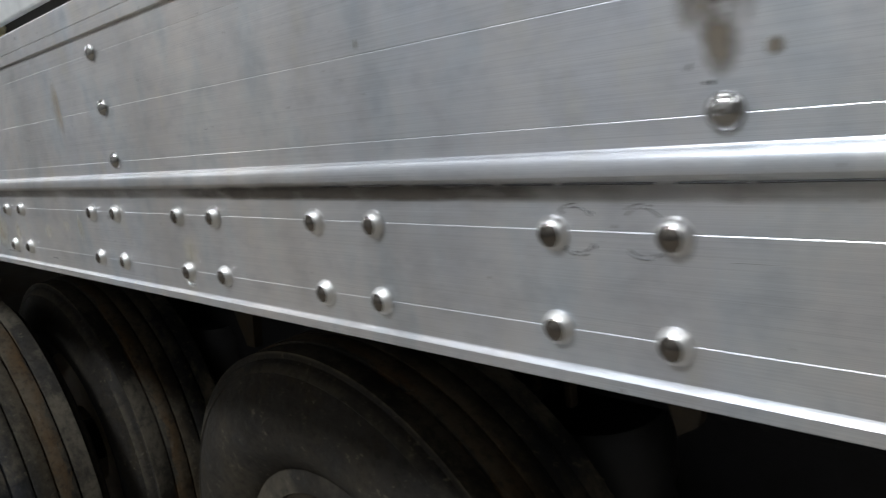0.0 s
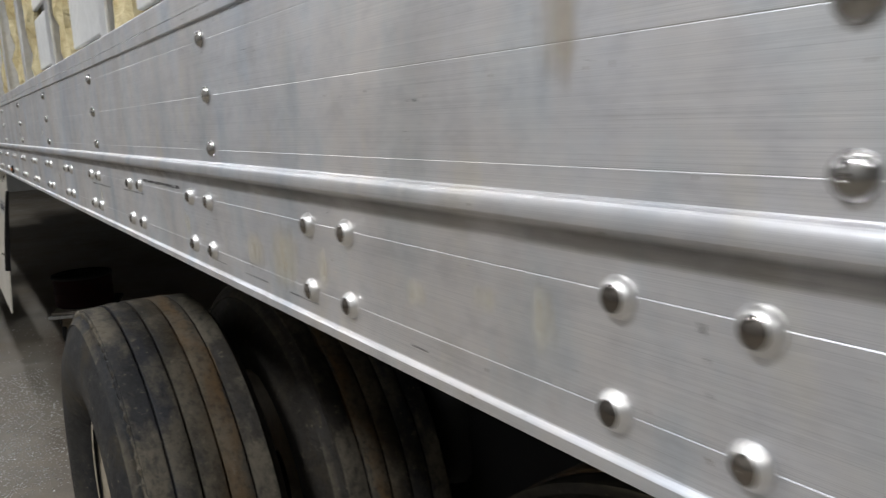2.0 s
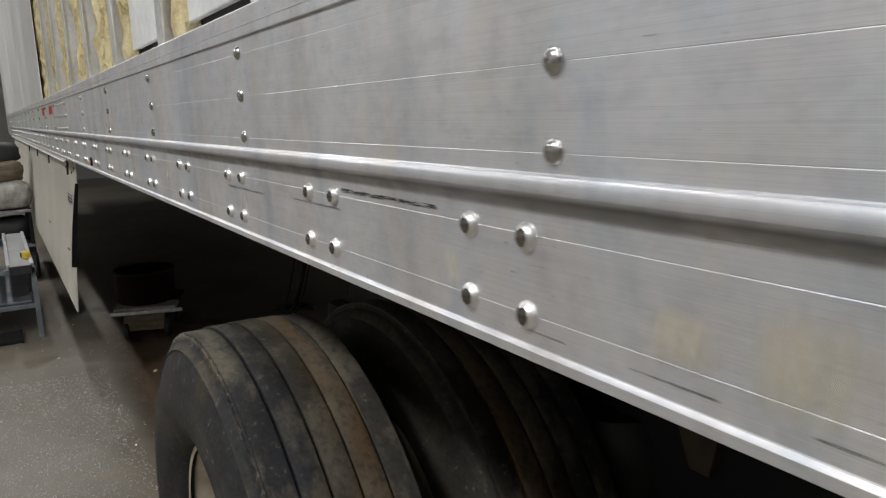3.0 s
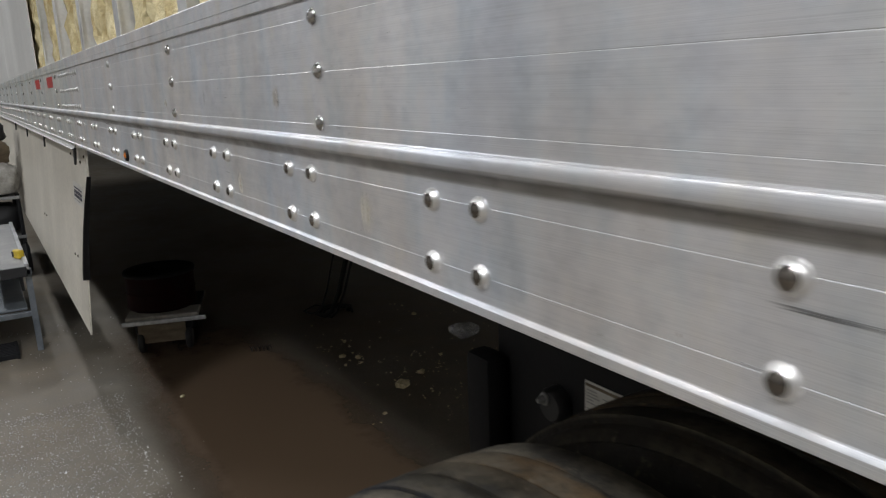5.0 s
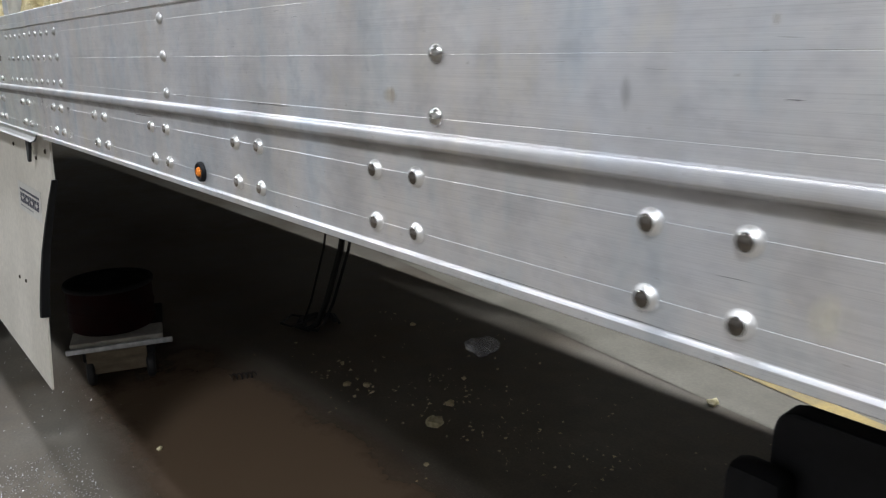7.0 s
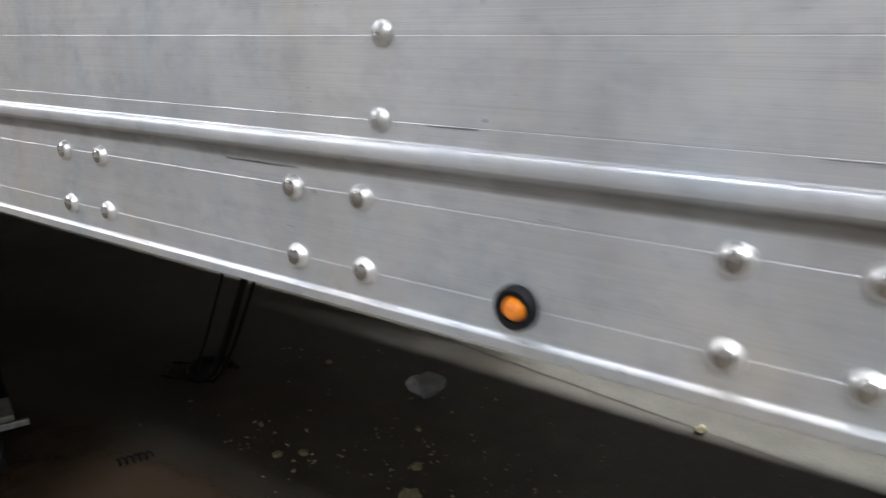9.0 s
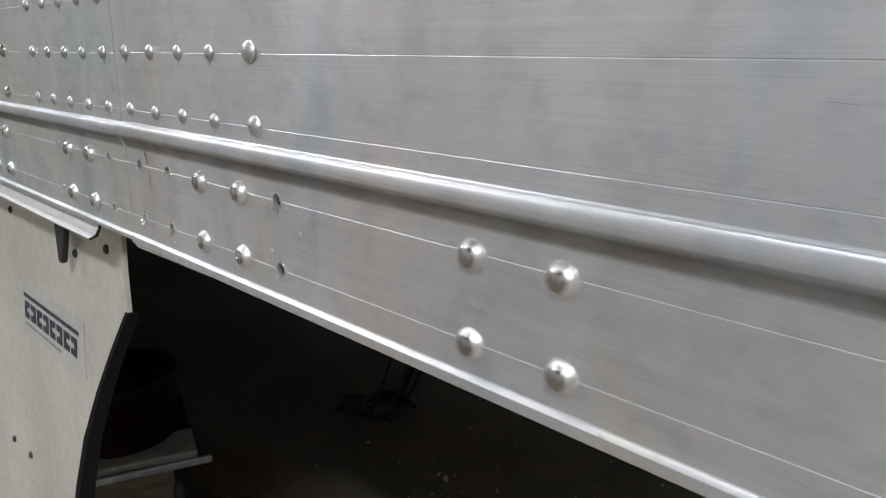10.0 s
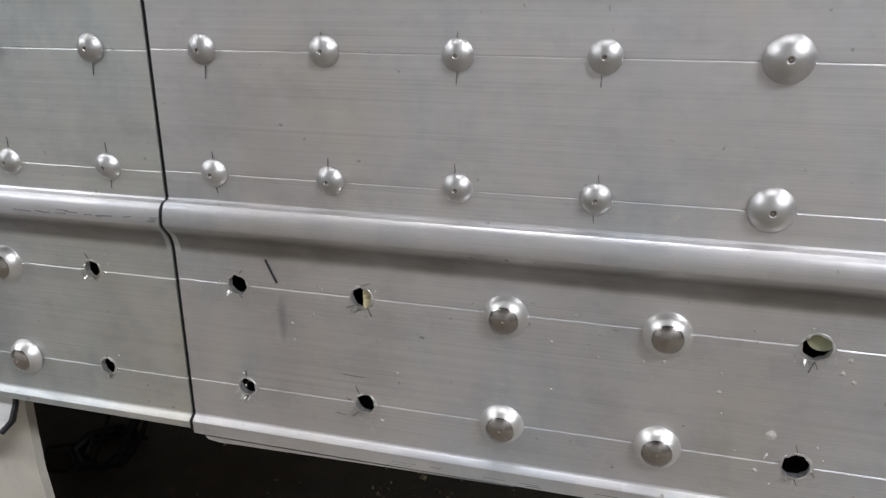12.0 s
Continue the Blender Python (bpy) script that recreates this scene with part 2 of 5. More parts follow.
M_STICKER = mottled("sticker_film", (0.52, 0.50, 0.45), (0.62, 0.60, 0.55), (0.3, 0.45), 9.0)
M_PALE_GREEN = mottled("green_print_lit_disc", (0.30, 0.33, 0.20), (0.48, 0.47, 0.30), (0.5, 0.6), 60.0)
M_INK, _, _, _ = material("label_ink", (0.03, 0.03, 0.05), 0.5)
M_INKGREY, _, _, _ = material("grey_ink", (0.22, 0.22, 0.22), 0.5)
M_FAINT, _, _, _ = material("faded_ink", (0.36, 0.36, 0.35), 0.5)
M_CABLE, _, _, _ = material("cable_rubber", (0.012, 0.012, 0.012), 0.5)
M_LANE = mottled("worn_lane_paint", (0.30, 0.24, 0.14), (0.52, 0.38, 0.14), (0.5, 0.7), 5.0)
M_CRUMB = mottled("foam_crumb", (0.50, 0.42, 0.22), (0.78, 0.70, 0.46), (0.8, 0.95), 40.0)
M_CLOTH = mottled("white_sacking", (0.22, 0.21, 0.185), (0.52, 0.50, 0.46), (0.8, 0.95), 12.0)
M_MACHINE = mottled("scuffed_white_paint", (0.26, 0.24, 0.20), (0.46, 0.44, 0.39), (0.45, 0.65), 11.0)
M_BOARD = mottled("stained_board", (0.10, 0.075, 0.045), (0.22, 0.17, 0.11), (0.6, 0.8), 9.0, (1, 1, 4))
M_GREYBOX = mottled("grey_machine_paint", (0.20, 0.20, 0.20), (0.34, 0.34, 0.33), (0.4, 0.6), 6.0)

M_LIT_FLOOR = mottled("lit_floor_concrete", (0.165, 0.148, 0.115), (0.25, 0.228, 0.18), (0.45, 0.65), 4.0)
# concrete: dirty, damp in patches
M_FLOOR, fn, fl, fp = material("concrete_floor", grey(0.2), 0.5)
big = noise_node(fn, fl, (1, 1, 1), 0.9, 6.0)
mid = noise_node(fn, fl, (1, 1, 1), 5.0, 6.0, 0.65)
tiny = noise_node(fn, fl, (1, 1, 1), 90.0, 3.0)
fc = ramp(fn, fl, mid, [(0.3, (0.155, 0.138, 0.112)), (0.7, (0.275, 0.252, 0.208))])
fc = mix(fn, fl, 0.8, fc, ramp(fn, fl, big, [(0.35, (0.62, 0.52, 0.42)), (0.65, (1, 1, 1))]), "MULTIPLY")
fc = mix(fn, fl, 0.4, fc, ramp(fn, fl, tiny, [(0.3, grey(0.5)), (0.65, grey(1.0))]), "MULTIPLY")
fl.new(fc, fp.inputs["Base Color"])
fl.new(ramp(fn, fl, mid, [(0.34, grey(0.42)), (0.62, grey(0.68))]), fp.inputs["Roughness"])
bump(fn, fl, fp, tiny, 0.15, 0.002)


def worn_mark(name, colour, cover, stretch, scale, rough=0.7, spread=0.16, top=0.85, axes=("X", "Z"), edge_gain=2.4):
    """A thin broken film: colour where the noise is high, nothing elsewhere."""
    m, nodes, links, p = material(name, colour, rough)
    n = noise_node(nodes, links, stretch, scale, 6.0, 0.7)
    tc = nodes.new("ShaderNodeTexCoord")
    sep = nodes.new("ShaderNodeSeparateXYZ")
    links.new(tc.outputs["Generated"], sep.inputs[0])
    edge = None
    for axis in axes:
        a = nodes.new("ShaderNodeMath")
        a.operation = "PINGPONG"
        a.inputs[1].default_value = 0.5
        links.new(sep.outputs[axis], a.inputs[0])
        b = nodes.new("ShaderNodeMath")
        b.operation, b.use_clamp = "MULTIPLY", True
        b.inputs[1].default_value = edge_gain
        links.new(a.outputs[0], b.inputs[0])
        if edge is None:
            edge = b
        else:
            c = nodes.new("ShaderNodeMath")
            c.operation = "MULTIPLY"
            links.new(edge.outputs[0], c.inputs[0])
            links.new(b.outputs[0], c.inputs[1])
            edge = c
    s = nodes.new("ShaderNodeMath")
    s.operation = "MULTIPLY"
    links.new(n, s.inputs[0])
    links.new(edge.outputs[0], s.inputs[1])
    alpha = ramp(nodes, links, s.outputs[0], [(cover, grey(0.0)), (min(cover + spread, 1.0), grey(top))])
    links.new(alpha, p.inputs["Alpha"])
    return m


M_SCUFF = worn_mark("black_scuff", (0.022, 0.020, 0.018), 0.43, (1.0, 1, 12), 55.0, 0.7, 0.10, 0.85, ("X", "Z"), 6.0)
M_SMUDGE = worn_mark("dark_smudge", (0.045, 0.040, 0.036), 0.44, (1.6, 1, 0.8), 190.0, 0.7, 0.14, 0.66, ("X", "Z"), 2.8)
M_CHALK = worn_mark("dried_stain", (0.50, 0.435, 0.31), 0.25, (6.0, 1, 1.1), 14.0, 0.75, 0.34, 0.52, ("X", "Z"), 2.5)
M_CHALK_FAINT = worn_mark("faint_stain", (0.54, 0.49, 0.38), 0.27, (8.0, 1, 1.0), 13.0, 0.75, 0.28, 0.42, ("X", "Z"), 2.4)
M_SMEAR = worn_mark("grey_smear", (0.14, 0.14, 0.15), 0.22, (2.0, 1, 0.4), 40.0, 0.6, 0.3, 0.30, ("X", "Z"), 2.2)
M_DRIP = worn_mark("brown_run", (0.40, 0.33, 0.23), 0.28, (9, 1, 0.5), 9.0, 0.7, 0.24, 0.46, ("X", "Z"), 2.5)
M_BROWN = worn_mark("brown_smear", (0.20, 0.165, 0.12), 0.20, (2.2, 1, 1.0), 30.0, 0.6, 0.30, 0.75, ("X", "Z"), 2.5)
M_HALFLIT_DIRT = worn_mark("brown_halflit_dirt", (0.118, 0.078, 0.047), 0.05, (1, 1, 1), 2.5, 0.5, 0.28, 0.95, ("X", "Y"), 3.0)
M_WIRE_GREEN = mottled("green_wire", (0.10, 0.16, 0.03), (0.20, 0.26, 0.07), (0.4, 0.6), 30.0)
M_WIRE_RED = mottled("red_wire", (0.24, 0.035, 0.025), (0.40, 0.08, 0.05), (0.4, 0.6), 30.0)
M_PEN, _, _, _ = material("marker_ink", (0.03, 0.03, 0.035), 0.5)


# ---- mesh helpers ----
def finish(bm, name, mat, smooth=False, angle=40):
    me = bpy.data.meshes.new(name)
    bmesh.ops.recalc_face_normals(bm, faces=bm.faces)
    bm.to_mesh(me)
    bm.free()
    me.materials.append(mat)
    if smooth:
        me.shade_smooth()
        me.set_sharp_from_angle(angle=radians(angle))
    return me


def part(name, bm, mat, parent, label="", smooth=False, at=None, angle=40):
    me = bm if isinstance(bm, bpy.types.Mesh) else finish(bm, name, mat, smooth, angle)
    ob = new(name, me)
    ob.parent = parent
    if at is not None:
        ob.matrix_basis = at
    if label:
        ob["label"] = label
    return ob


def empty(name, m=None):
    ob = new(name)
    ob.empty_display_size = 0.1
    if m is not None:
        ob.matrix_basis = m
    return ob


def add_box(bm, x0, x1, y0, y1, z0, z1, bevel=0.0):
    vs = [bm.verts.new((x, y, z)) for x in (x0, x1) for y in (y0, y1) for z in (z0, z1)]
    faces = [bm.faces.new([vs[i] for i in f]) for f in ((0, 1, 3, 2), (4, 6, 7, 5), (0, 4, 5, 1), (2, 3, 7, 6), (0, 2, 6, 4), (1, 5, 7, 3))]
    if bevel:
        edges = list({e for f in faces for e in f.edges})
        bmesh.ops.bevel(bm, geom=edges, offset=bevel, segments=2, affect="EDGES", profile=0.5)
    return vs


def box_bm(x0, x1, y0, y1, z0, z1, bevel=0.0):
    bm = bmesh.new()
    add_box(bm, x0, x1, y0, y1, z0, z1, bevel)
    return bm


def prism_bm(poly, y0, y1, bevel=0.0):
    """A polygon of (x, z) given a thickness along y."""
    bm = bmesh.new()
    a = [bm.verts.new((x, y0, z)) for x, z in poly]
    b = [bm.verts.new((x, y1, z)) for x, z in poly]
    n = len(poly)
    bm.faces.new(a)
    bm.faces.new(b[::-1])
    for i in range(n):
        bm.faces.new((a[i], b[i], b[(i + 1) % n], a[(i + 1) % n]))
    if bevel:
        bmesh.ops.bevel(bm, geom=bm.edges[:], offset=bevel, segments=2, affect="EDGES", profile=0.5)
    return bm


def lathe_bm(profile, n=24, axis="y", closed=False):
    """Turn (radius, height) round the axis; height runs along it."""
    bm = bmesh.new()
    rings = []
    for r, h in profile:
        ring = []
        if r < 1e-6:
            v = bm.verts.new((0, h, 0))
            ring = [v] * n
        else:
            for i in range(n):
                a = 2 * math.pi * i / n
                ring.append(bm.verts.new((r * math.cos(a), h, r * math.sin(a))))
        rings.append(ring)
    pairs = list(zip(rings, rings[1:])) + ([(rings[-1], rings[0])] if closed else [])
    for a, b in pairs:
        for i in range(n):
            j = (i + 1) % n
            f = [a[i], a[j], b[j], b[i]]
            f = [v for k, v in enumerate(f) if v not in f[:k]]
            if len(f) > 2:
                bm.faces.new(f)
    return bm


def tube_bm(points, radius, n=8):
    """A round bar or cable along a line of points."""
    bm = bmesh.new()
    pts = [Vector(p) for p in points]
    rings = []
    for i, p in enumerate(pts):
        d = (pts[min(i + 1, len(pts) - 1)] - pts[max(i - 1, 0)]).normalized()
        u = d.orthogonal().normalized() if i == 0 else (rings_u - d * rings_u.dot(d)).normalized()
        rings_u = u
        w = d.cross(u)
        rings.append([bm.verts.new(p + radius * (u * math.cos(2 * math.pi * k / n) + w * math.sin(2 * math.pi * k / n))) for k in range(n)])
    for a, b in zip(rings, rings[1:]):
        for k in range(n):
            bm.faces.new((a[k], a[(k + 1) % n], b[(k + 1) % n], b[k]))
    bm.faces.new(rings[0][::-1])
    bm.faces.new(rings[-1])
    return bm


# ---- the workshop ----
X0, X1, Y0, Y1, ZC = -17.0, 11.0, -5.0, 8.5, 5.9


def structure(name, bm, mat, label, category):
    ob = new(name, finish(bm, name, mat))
    return tagged(ob, label, category, "", "structure")


structure("floor", box_bm(X0, X1, Y0, Y1, -0.2, 0.0), M_FLOOR, "dirty damp grey concrete workshop floor", "floor")
structure("wall_south", box_bm(X0 - 0.2, X1 + 0.2, Y0 - 0.2, Y0, 0, ZC), M_ROOM, "grey painted block workshop wall", "wall")
# added unseen wall bands, dark and pale, tone the metal's reflections and the bounce
structure("tone_band_south", box_bm(1.6, X1, Y0, Y0 + 0.02, 0, 3.4), M_BAND_DARK, "added dark wall band out of view, shaping reflected light", "wall")
structure("tone_band_southwest", box_bm(X0, 1.6, Y0, Y0 + 0.02, 0, 3.4), M_BAND_PALE, "added pale wall band out of view, brightening the metal's reflections", "wall")
structure("wall_north", box_bm(X0 - 0.2, X1 + 0.2, Y1, Y1 + 0.2, 0, ZC), M_ROOM, "grey painted block workshop wall", "wall")
structure("tone_band_north", box_bm(X0, X1, Y1 - 0.02, Y1, 0, 2.6), M_BAND_DARK, "added dark wall band out of view, shaping reflected light", "wall")
structure("wall_west", box_bm(X0 - 0.2, X0, Y0, Y1, 0, ZC), M_ROOM, "grey painted block workshop wall", "wall")
structure("wall_east", box_bm(X1, X1 + 0.2, Y0, Y1, 0, ZC), M_ROOM, "grey painted block workshop wall", "wall")
structure("ceiling", box_bm(X0 - 0.2, X1 + 0.2, Y0 - 0.2, Y1 + 0.2, ZC, ZC + 0.2), M_CEIL, "grey sheet workshop ceiling", "ceiling")

M_TUBE, tn, tl, tp = material("lit_diffuser", (0.9, 0.9, 0.88), 0.5)
tp.inputs["Emission Color"].default_value = (1.0, 0.97, 0.92, 1)
tp.inputs["Emission Strength"].default_value = 4.0
fixture = None
for ly, lz, w, lamp_xs in LAMP_ROWS:
    for lx in lamp_xs:
        m = pose(lx, ly, lz + 0.1)
        if fixture is None:
            fixture = tagged(empty("ceiling_light", m), "long white fluorescent fitting, lit, under the ceiling", "ceiling light", "workshop lights")
            part("housing", box_bm(-1.25, 1.25, -0.17, 0.17, 0.0, 0.09, 0.01), M_SKIN, fixture)
            part("diffuser", box_bm(-1.2, 1.2, -0.14, 0.14, -0.06, -0.002, 0.01), M_TUBE, fixture, "glowing white diffuser")
            for sx in (-0.8, 0.8):
                part("hanger", tube_bm([(sx, 0, 0.08), (sx, 0, ZC - lz - 0.1)], 0.008), M_BLACK, fixture)
        else:
            copy_thing(fixture, m)

# lit floor past the trailer's shadow edge, painted as a sheet, and the painted line
lit_floor = bmesh.new()
for k in range(33):
    xa, xb = -9 + 0.6 * k, -9 + 0.6 * (k + 1)
    vs = [lit_floor.verts.new(c) for c in ((xa, 2.270 - 0.12 * xa, 0.003), (xb, 2.270 - 0.12 * xb, 0.003), (xb, 8.3, 0.003), (xa, 8.3, 0.003))]
    lit_floor.faces.new(vs)
structure("floor_lit_strip", lit_floor, M_LIT_FLOOR, "beige concrete painted as lit floor beyond the trailer's shadow", "floor")
lane = bmesh.new()
for k in range(26):
    xa, xb = -9 + 0.5 * k, -9 + 0.5 * (k + 1)
    ya, yb = 2.645 - 0.175 * xa, 2.645 - 0.175 * xb
    vs = [lane.verts.new(c) for c in ((xa, ya - 0.045, 0.007), (xb, yb - 0.045, 0.007), (xb, yb + 0.045, 0.007), (xa, ya + 0.045, 0.007))]
    lane.faces.new(vs)
structure("floor_line", lane, M_LANE, "worn yellow painted line on the concrete", "floor marking")

# ---- the trailer ----
XF, XR = -10.5, 5.4
SEAM = -0.2195
Z_B, Z_A, Z_U = 1.2795, 1.3309, (1.3812, 1.4326, 1.4838)
trailer = tagged(empty("trailer", pose(0, 0, 0)), "bare aluminium semi-trailer under repair, side skin partly removed", "trailer")

HOLES = [(0.050, Z_A, 0.0055), (0.050, Z_B, 0.0055), (-0.129, Z_A, 0.0050), (-0.129, Z_B, 0.0048), (-0.188, Z_A, 0.0048), (-0.188, Z_B, 0.0044),
         (-0.265, Z_A, 0.0044), (-0.265, Z_B, 0.0044), (-0.415, Z_A, 0.004), (-0.415, Z_B, 0.003)]


def rail_profile(lip=0.0):
    """(y, z) of the rail's outer face from the bottom flange to the top ledge."""
    pts = [(0.060, 1.2502 + lip), (-0.0022, 1.2502 + lip), (-0.0032, 1.2510 + lip), (-0.0032, 1.2572), (-0.0027, 1.2580), (-0.0004, 1.2596), (0.0, 1.2604)]

    def groove(z, q=1.0):
        pts.extend([(0.0, z - 0.00050 * q), (0.00030 * q, z + 0.00005), (0.0, z + 0.00045)])

    for z in (Z_B, Z_A):
        pts.append((0.0, z - 0.0085))
        groove(z, 1.1)
        pts.append((0.0, z + 0.0085))
    pts.extend([(0.0, 1.3450), (-0.0002, 1.3470), (-0.0008, 1.3495), (-0.0018, 1.3518), (-0.0032, 1.3538), (-0.0048, 1.3555), (-0.0059, 1.3570), (-0.0065, 1.3579), (-0.0066, 1.3590)])
    for k in range(1, 7):
        a = math.pi / 2 * (k / 6)
        pts.append((-0.0012 - 0.0054 * math.cos(a) ** 0.72, 1.3590 + 0.0092 * math.sin(a)))
    pts.extend([(-0.0005, 1.3686), (0.0, 1.3694)])
    for z in Z_U:
        groove(z, 0.75)
    pts.extend([(0.0, 1.5003), (0.0016, 1.5012), (0.0016, 1.5022), (-0.0026, 1.5028), (-0.0030, 1.5036), (-0.0030, 1.5130), (-0.0016, 1.5138), (-0.0030, 1.5146),
                (-0.0030, 1.5335), (-0.0018, 1.5350), (0.085, 1.5385)])
    return pts


def rail_bm(xa, xb, dy, dz, lip=0.0):
    """Sweep the profile along x with a 6 mm wall, leaving drilled holes open."""
    prof = rail_profile(lip)
    holes = [h for h in HOLES if xa < h[0] < xb]
    cuts = {xa, xb}
    for hx, hz, r in holes:
        cuts.update((hx - 0.0080, hx + 0.0080))
    xs = sorted(cuts)
    bm = bmesh.new()
    grid = [[bm.verts.new((x, y + dy, z + dz)) for y, z in prof] for x in xs]
    hole_spans = []
    for hx, hz, r in holes:
        k0 = [i for i, (y, z) in enumerate(prof) if abs(z - (hz - 0.0085)) < 1e-6][0]
        k1 = [i for i, (y, z) in enumerate(prof) if abs(z - (hz + 0.0085)) < 1e-6][0]
        i0 = min(range(len(xs)), key=lambda i: abs(xs[i] - (hx - 0.0080)))
        hole_spans.append((i0, k0, k1, hx, hz, r))
    for i in range(len(xs) - 1):
        for k in range(len(prof) - 1):
            if any(i == s[0] and s[1] <= k < s[2] for s in hole_spans):
                continue
            f = bm.faces.new((grid[i][k], grid[i + 1][k], grid[i + 1][k + 1], grid[i][k + 1]))
            f.material_index = 1 if 1.3468 < prof[k][1] < 1.3692 else 0
    for i0, k0, k1, hx, hz, r in hole_spans:
        border = [grid[i0][k] for k in range(k0, k1 + 1)] + [grid[i0 + 1][k] for k in range(k1, k0 - 1, -1)]
        rng = random.Random(int(hx * 1000) + int(hz * 1000))
        ring, deep = [], []
        for k in range(20):
            a = 2 * math.pi * k / 20
            rr = r * (1 + rng.uniform(-0.07, 0.07))
            ring.append(bm.verts.new((hx + rr * math.cos(a), dy, hz + dz + rr * math.sin(a))))
            deep.append(bm.verts.new((hx + rr * math.cos(a), dy + 0.0032, hz + dz + rr * math.sin(a))))

        def angle_of(v):
            return math.atan2(v.co.z - hz - dz, v.co.x - hx) % (2 * math.pi)

        outer = sorted(border, key=angle_of)
        inner = sorted(ring, key=angle_of)
        i = j = 0
        no, ni = len(outer), len(inner)
        while i < no or j < ni:
            ao = angle_of(outer[i % no]) + (2 * math.pi if i >= no else 0)
            ai = angle_of(inner[j % ni]) + (2 * math.pi if j >= ni else 0)
            nxt_o = angle_of(outer[(i + 1) % no]) + (2 * math.pi if i + 1 >= no else 0)
            nxt_i = angle_of(inner[(j + 1) % ni]) + (2 * math.pi if j + 1 >= ni else 0)
            if (nxt_o <= nxt_i and i < no) or j >= ni:
                tri = (outer[i % no], outer[(i + 1) % no], inner[j % ni])
                i += 1
            else:
                tri = (inner[j % ni], outer[i % no], inner[(j + 1) % ni])
                j += 1
            if bm.faces.get(tri) is None:
                bm.faces.new(tri)
        for k in range(20):
            bm.faces.new((ring[k], deep[k], deep[(k + 1) % 20], ring[(k + 1) % 20]))
    # end caps: a thin return at each end
    for row, s in ((grid[0], 1), (grid[-1], -1)):
        back = [bm.verts.new((v.co.x, v.co.y + 0.008, v.co.z)) for v in row]
        for k in range(len(row) - 1):
            bm.faces.new((row[k], row[k + 1], back[k + 1], back[k]))
    return bm


part("side_rail", rail_bm(SEAM + 0.0013, XR, 0.0, 0.0), M_RAIL, trailer, "brushed aluminium lower side rail with scored lines and a half-round bead", True, angle=25).data.materials.append(M_BEAD)
part("side_rail", rail_bm(XF, SEAM - 0.0010, 0.0004, -0.0008, 0.0030), M_RAIL_OLD, trailer, "older aluminium side rail section, slightly set back", True, angle=25).data.materials.append(M_BEAD)

part("seam_strip", rail_bm(SEAM - 0.0009, SEAM + 0.0012, 0.0010, -0.0004, 0.0015), M_BLACK, trailer, "dark strip in the joint between the rails")

# lower edge of the newer rail: a second, rougher layer by the joint
flange = prism_bm([(SEAM + 0.007, 1.2498), (SEAM + 0.0085, 1.2482), (SEAM + 0.0145, 1.2474), (SEAM + 0.025, 1.2477), (-0.12, 1.2492), (-0.06, 1.2499)], -0.0026, 0.030)
part("lower_flange", flange, M_RAIL, trailer, "rough lower edge of the newer rail")

# ragged burrs round the drilled holes
for hx, hz, hr in HOLES:
    rb = random.Random(int(hx * 5000) + int(hz * 999))
    dy = 0.0004 if hx < SEAM else 0.0
    bm = bmesh.new()
    ring = []
    for k in range(22):
        a = 2 * math.pi * k / 22
        inner = hr * rb.uniform(0.86, 0.99)
        outer = hr * rb.uniform(1.05, 1.13)
        lift = rb.uniform(0.0001, 0.0009)
        ring.append([bm.verts.new((hx + q * math.cos(a), dy - h, hz + q * math.sin(a))) for q, h in ((inner, lift), (hr * 1.06, lift * 0.8), (outer, 0.0001))])
    for k in range(22):
        a, b = ring[k], ring[(k + 1) % 22]
        bm.faces.new((a[0], b[0], b[1], a[1]))
        bm.faces.new((a[1], b[1], b[2], a[2]))
    part("burr", bm, M_COLLAR, trailer, "bright ragged burr round a drilled hole")
    for _ in range(2):
        a = rb.choice((1.57, 4.71, rb.uniform(0, 6.28), rb.uniform(3.8, 5.6)))
        q0, q1 = hr * 1.03, hr * rb.uniform(1.3, 2.1)
        b_ = a + rb.uniform(-0.2, 0.2)
        part("scratch", tube_bm([(hx + q0 * math.cos(a), dy - 0.0003, hz + q0 * math.sin(a)), (hx + q1 * math.cos(b_), dy - 0.0003, hz + q1 * math.sin(b_))], 0.00014, 4), M_PEN, trailer)
    for _ in range(5):
        a = rb.uniform(3.4, 6.4)
        c = Vector((hx + hr * 1.08 * math.cos(a), dy - 0.0008, hz + hr * 1.08 * math.sin(a)))
        d = Vector((math.cos(a) + rb.uniform(-0.6, 0.6), -rb.uniform(0.4, 1.2), math.sin(a) + rb.uniform(-0.6, 0.6))).normalized()
        w = d.cross(Vector((0, 1, 0.3))).normalized() * rb.uniform(0.0003, 0.0007)
        length = rb.uniform(0.0006, 0.0014)
        chip_bm = bmesh.new()
        rows = [[chip_bm.verts.new(c + d * length * f + w * g * (1 - 0.5 * f) + Vector((0, -0.0012 * f * f, -0.0008 * f * f))) for g in (-1, 1)] for f in (0.0, 0.4, 0.7, 1.0)]
        for r0, r1 in zip(rows, rows[1:]):
            chip_bm.faces.new((r0[0], r0[1], r1[1], r1[0]))
        bmesh.ops.solidify(chip_bm, geom=chip_bm.faces[:], thickness=0.0002)
        part("flake", chip_bm, M_COLLAR, trailer, "curled bright flake of drilled metal")
part("foam_behind", box_bm(-0.1290, -0.1215, 0.0019, 0.0050, Z_A - 0.006, Z_A + 0.006), M_FOAM, trailer, "yellow foam showing through a drilled hole")
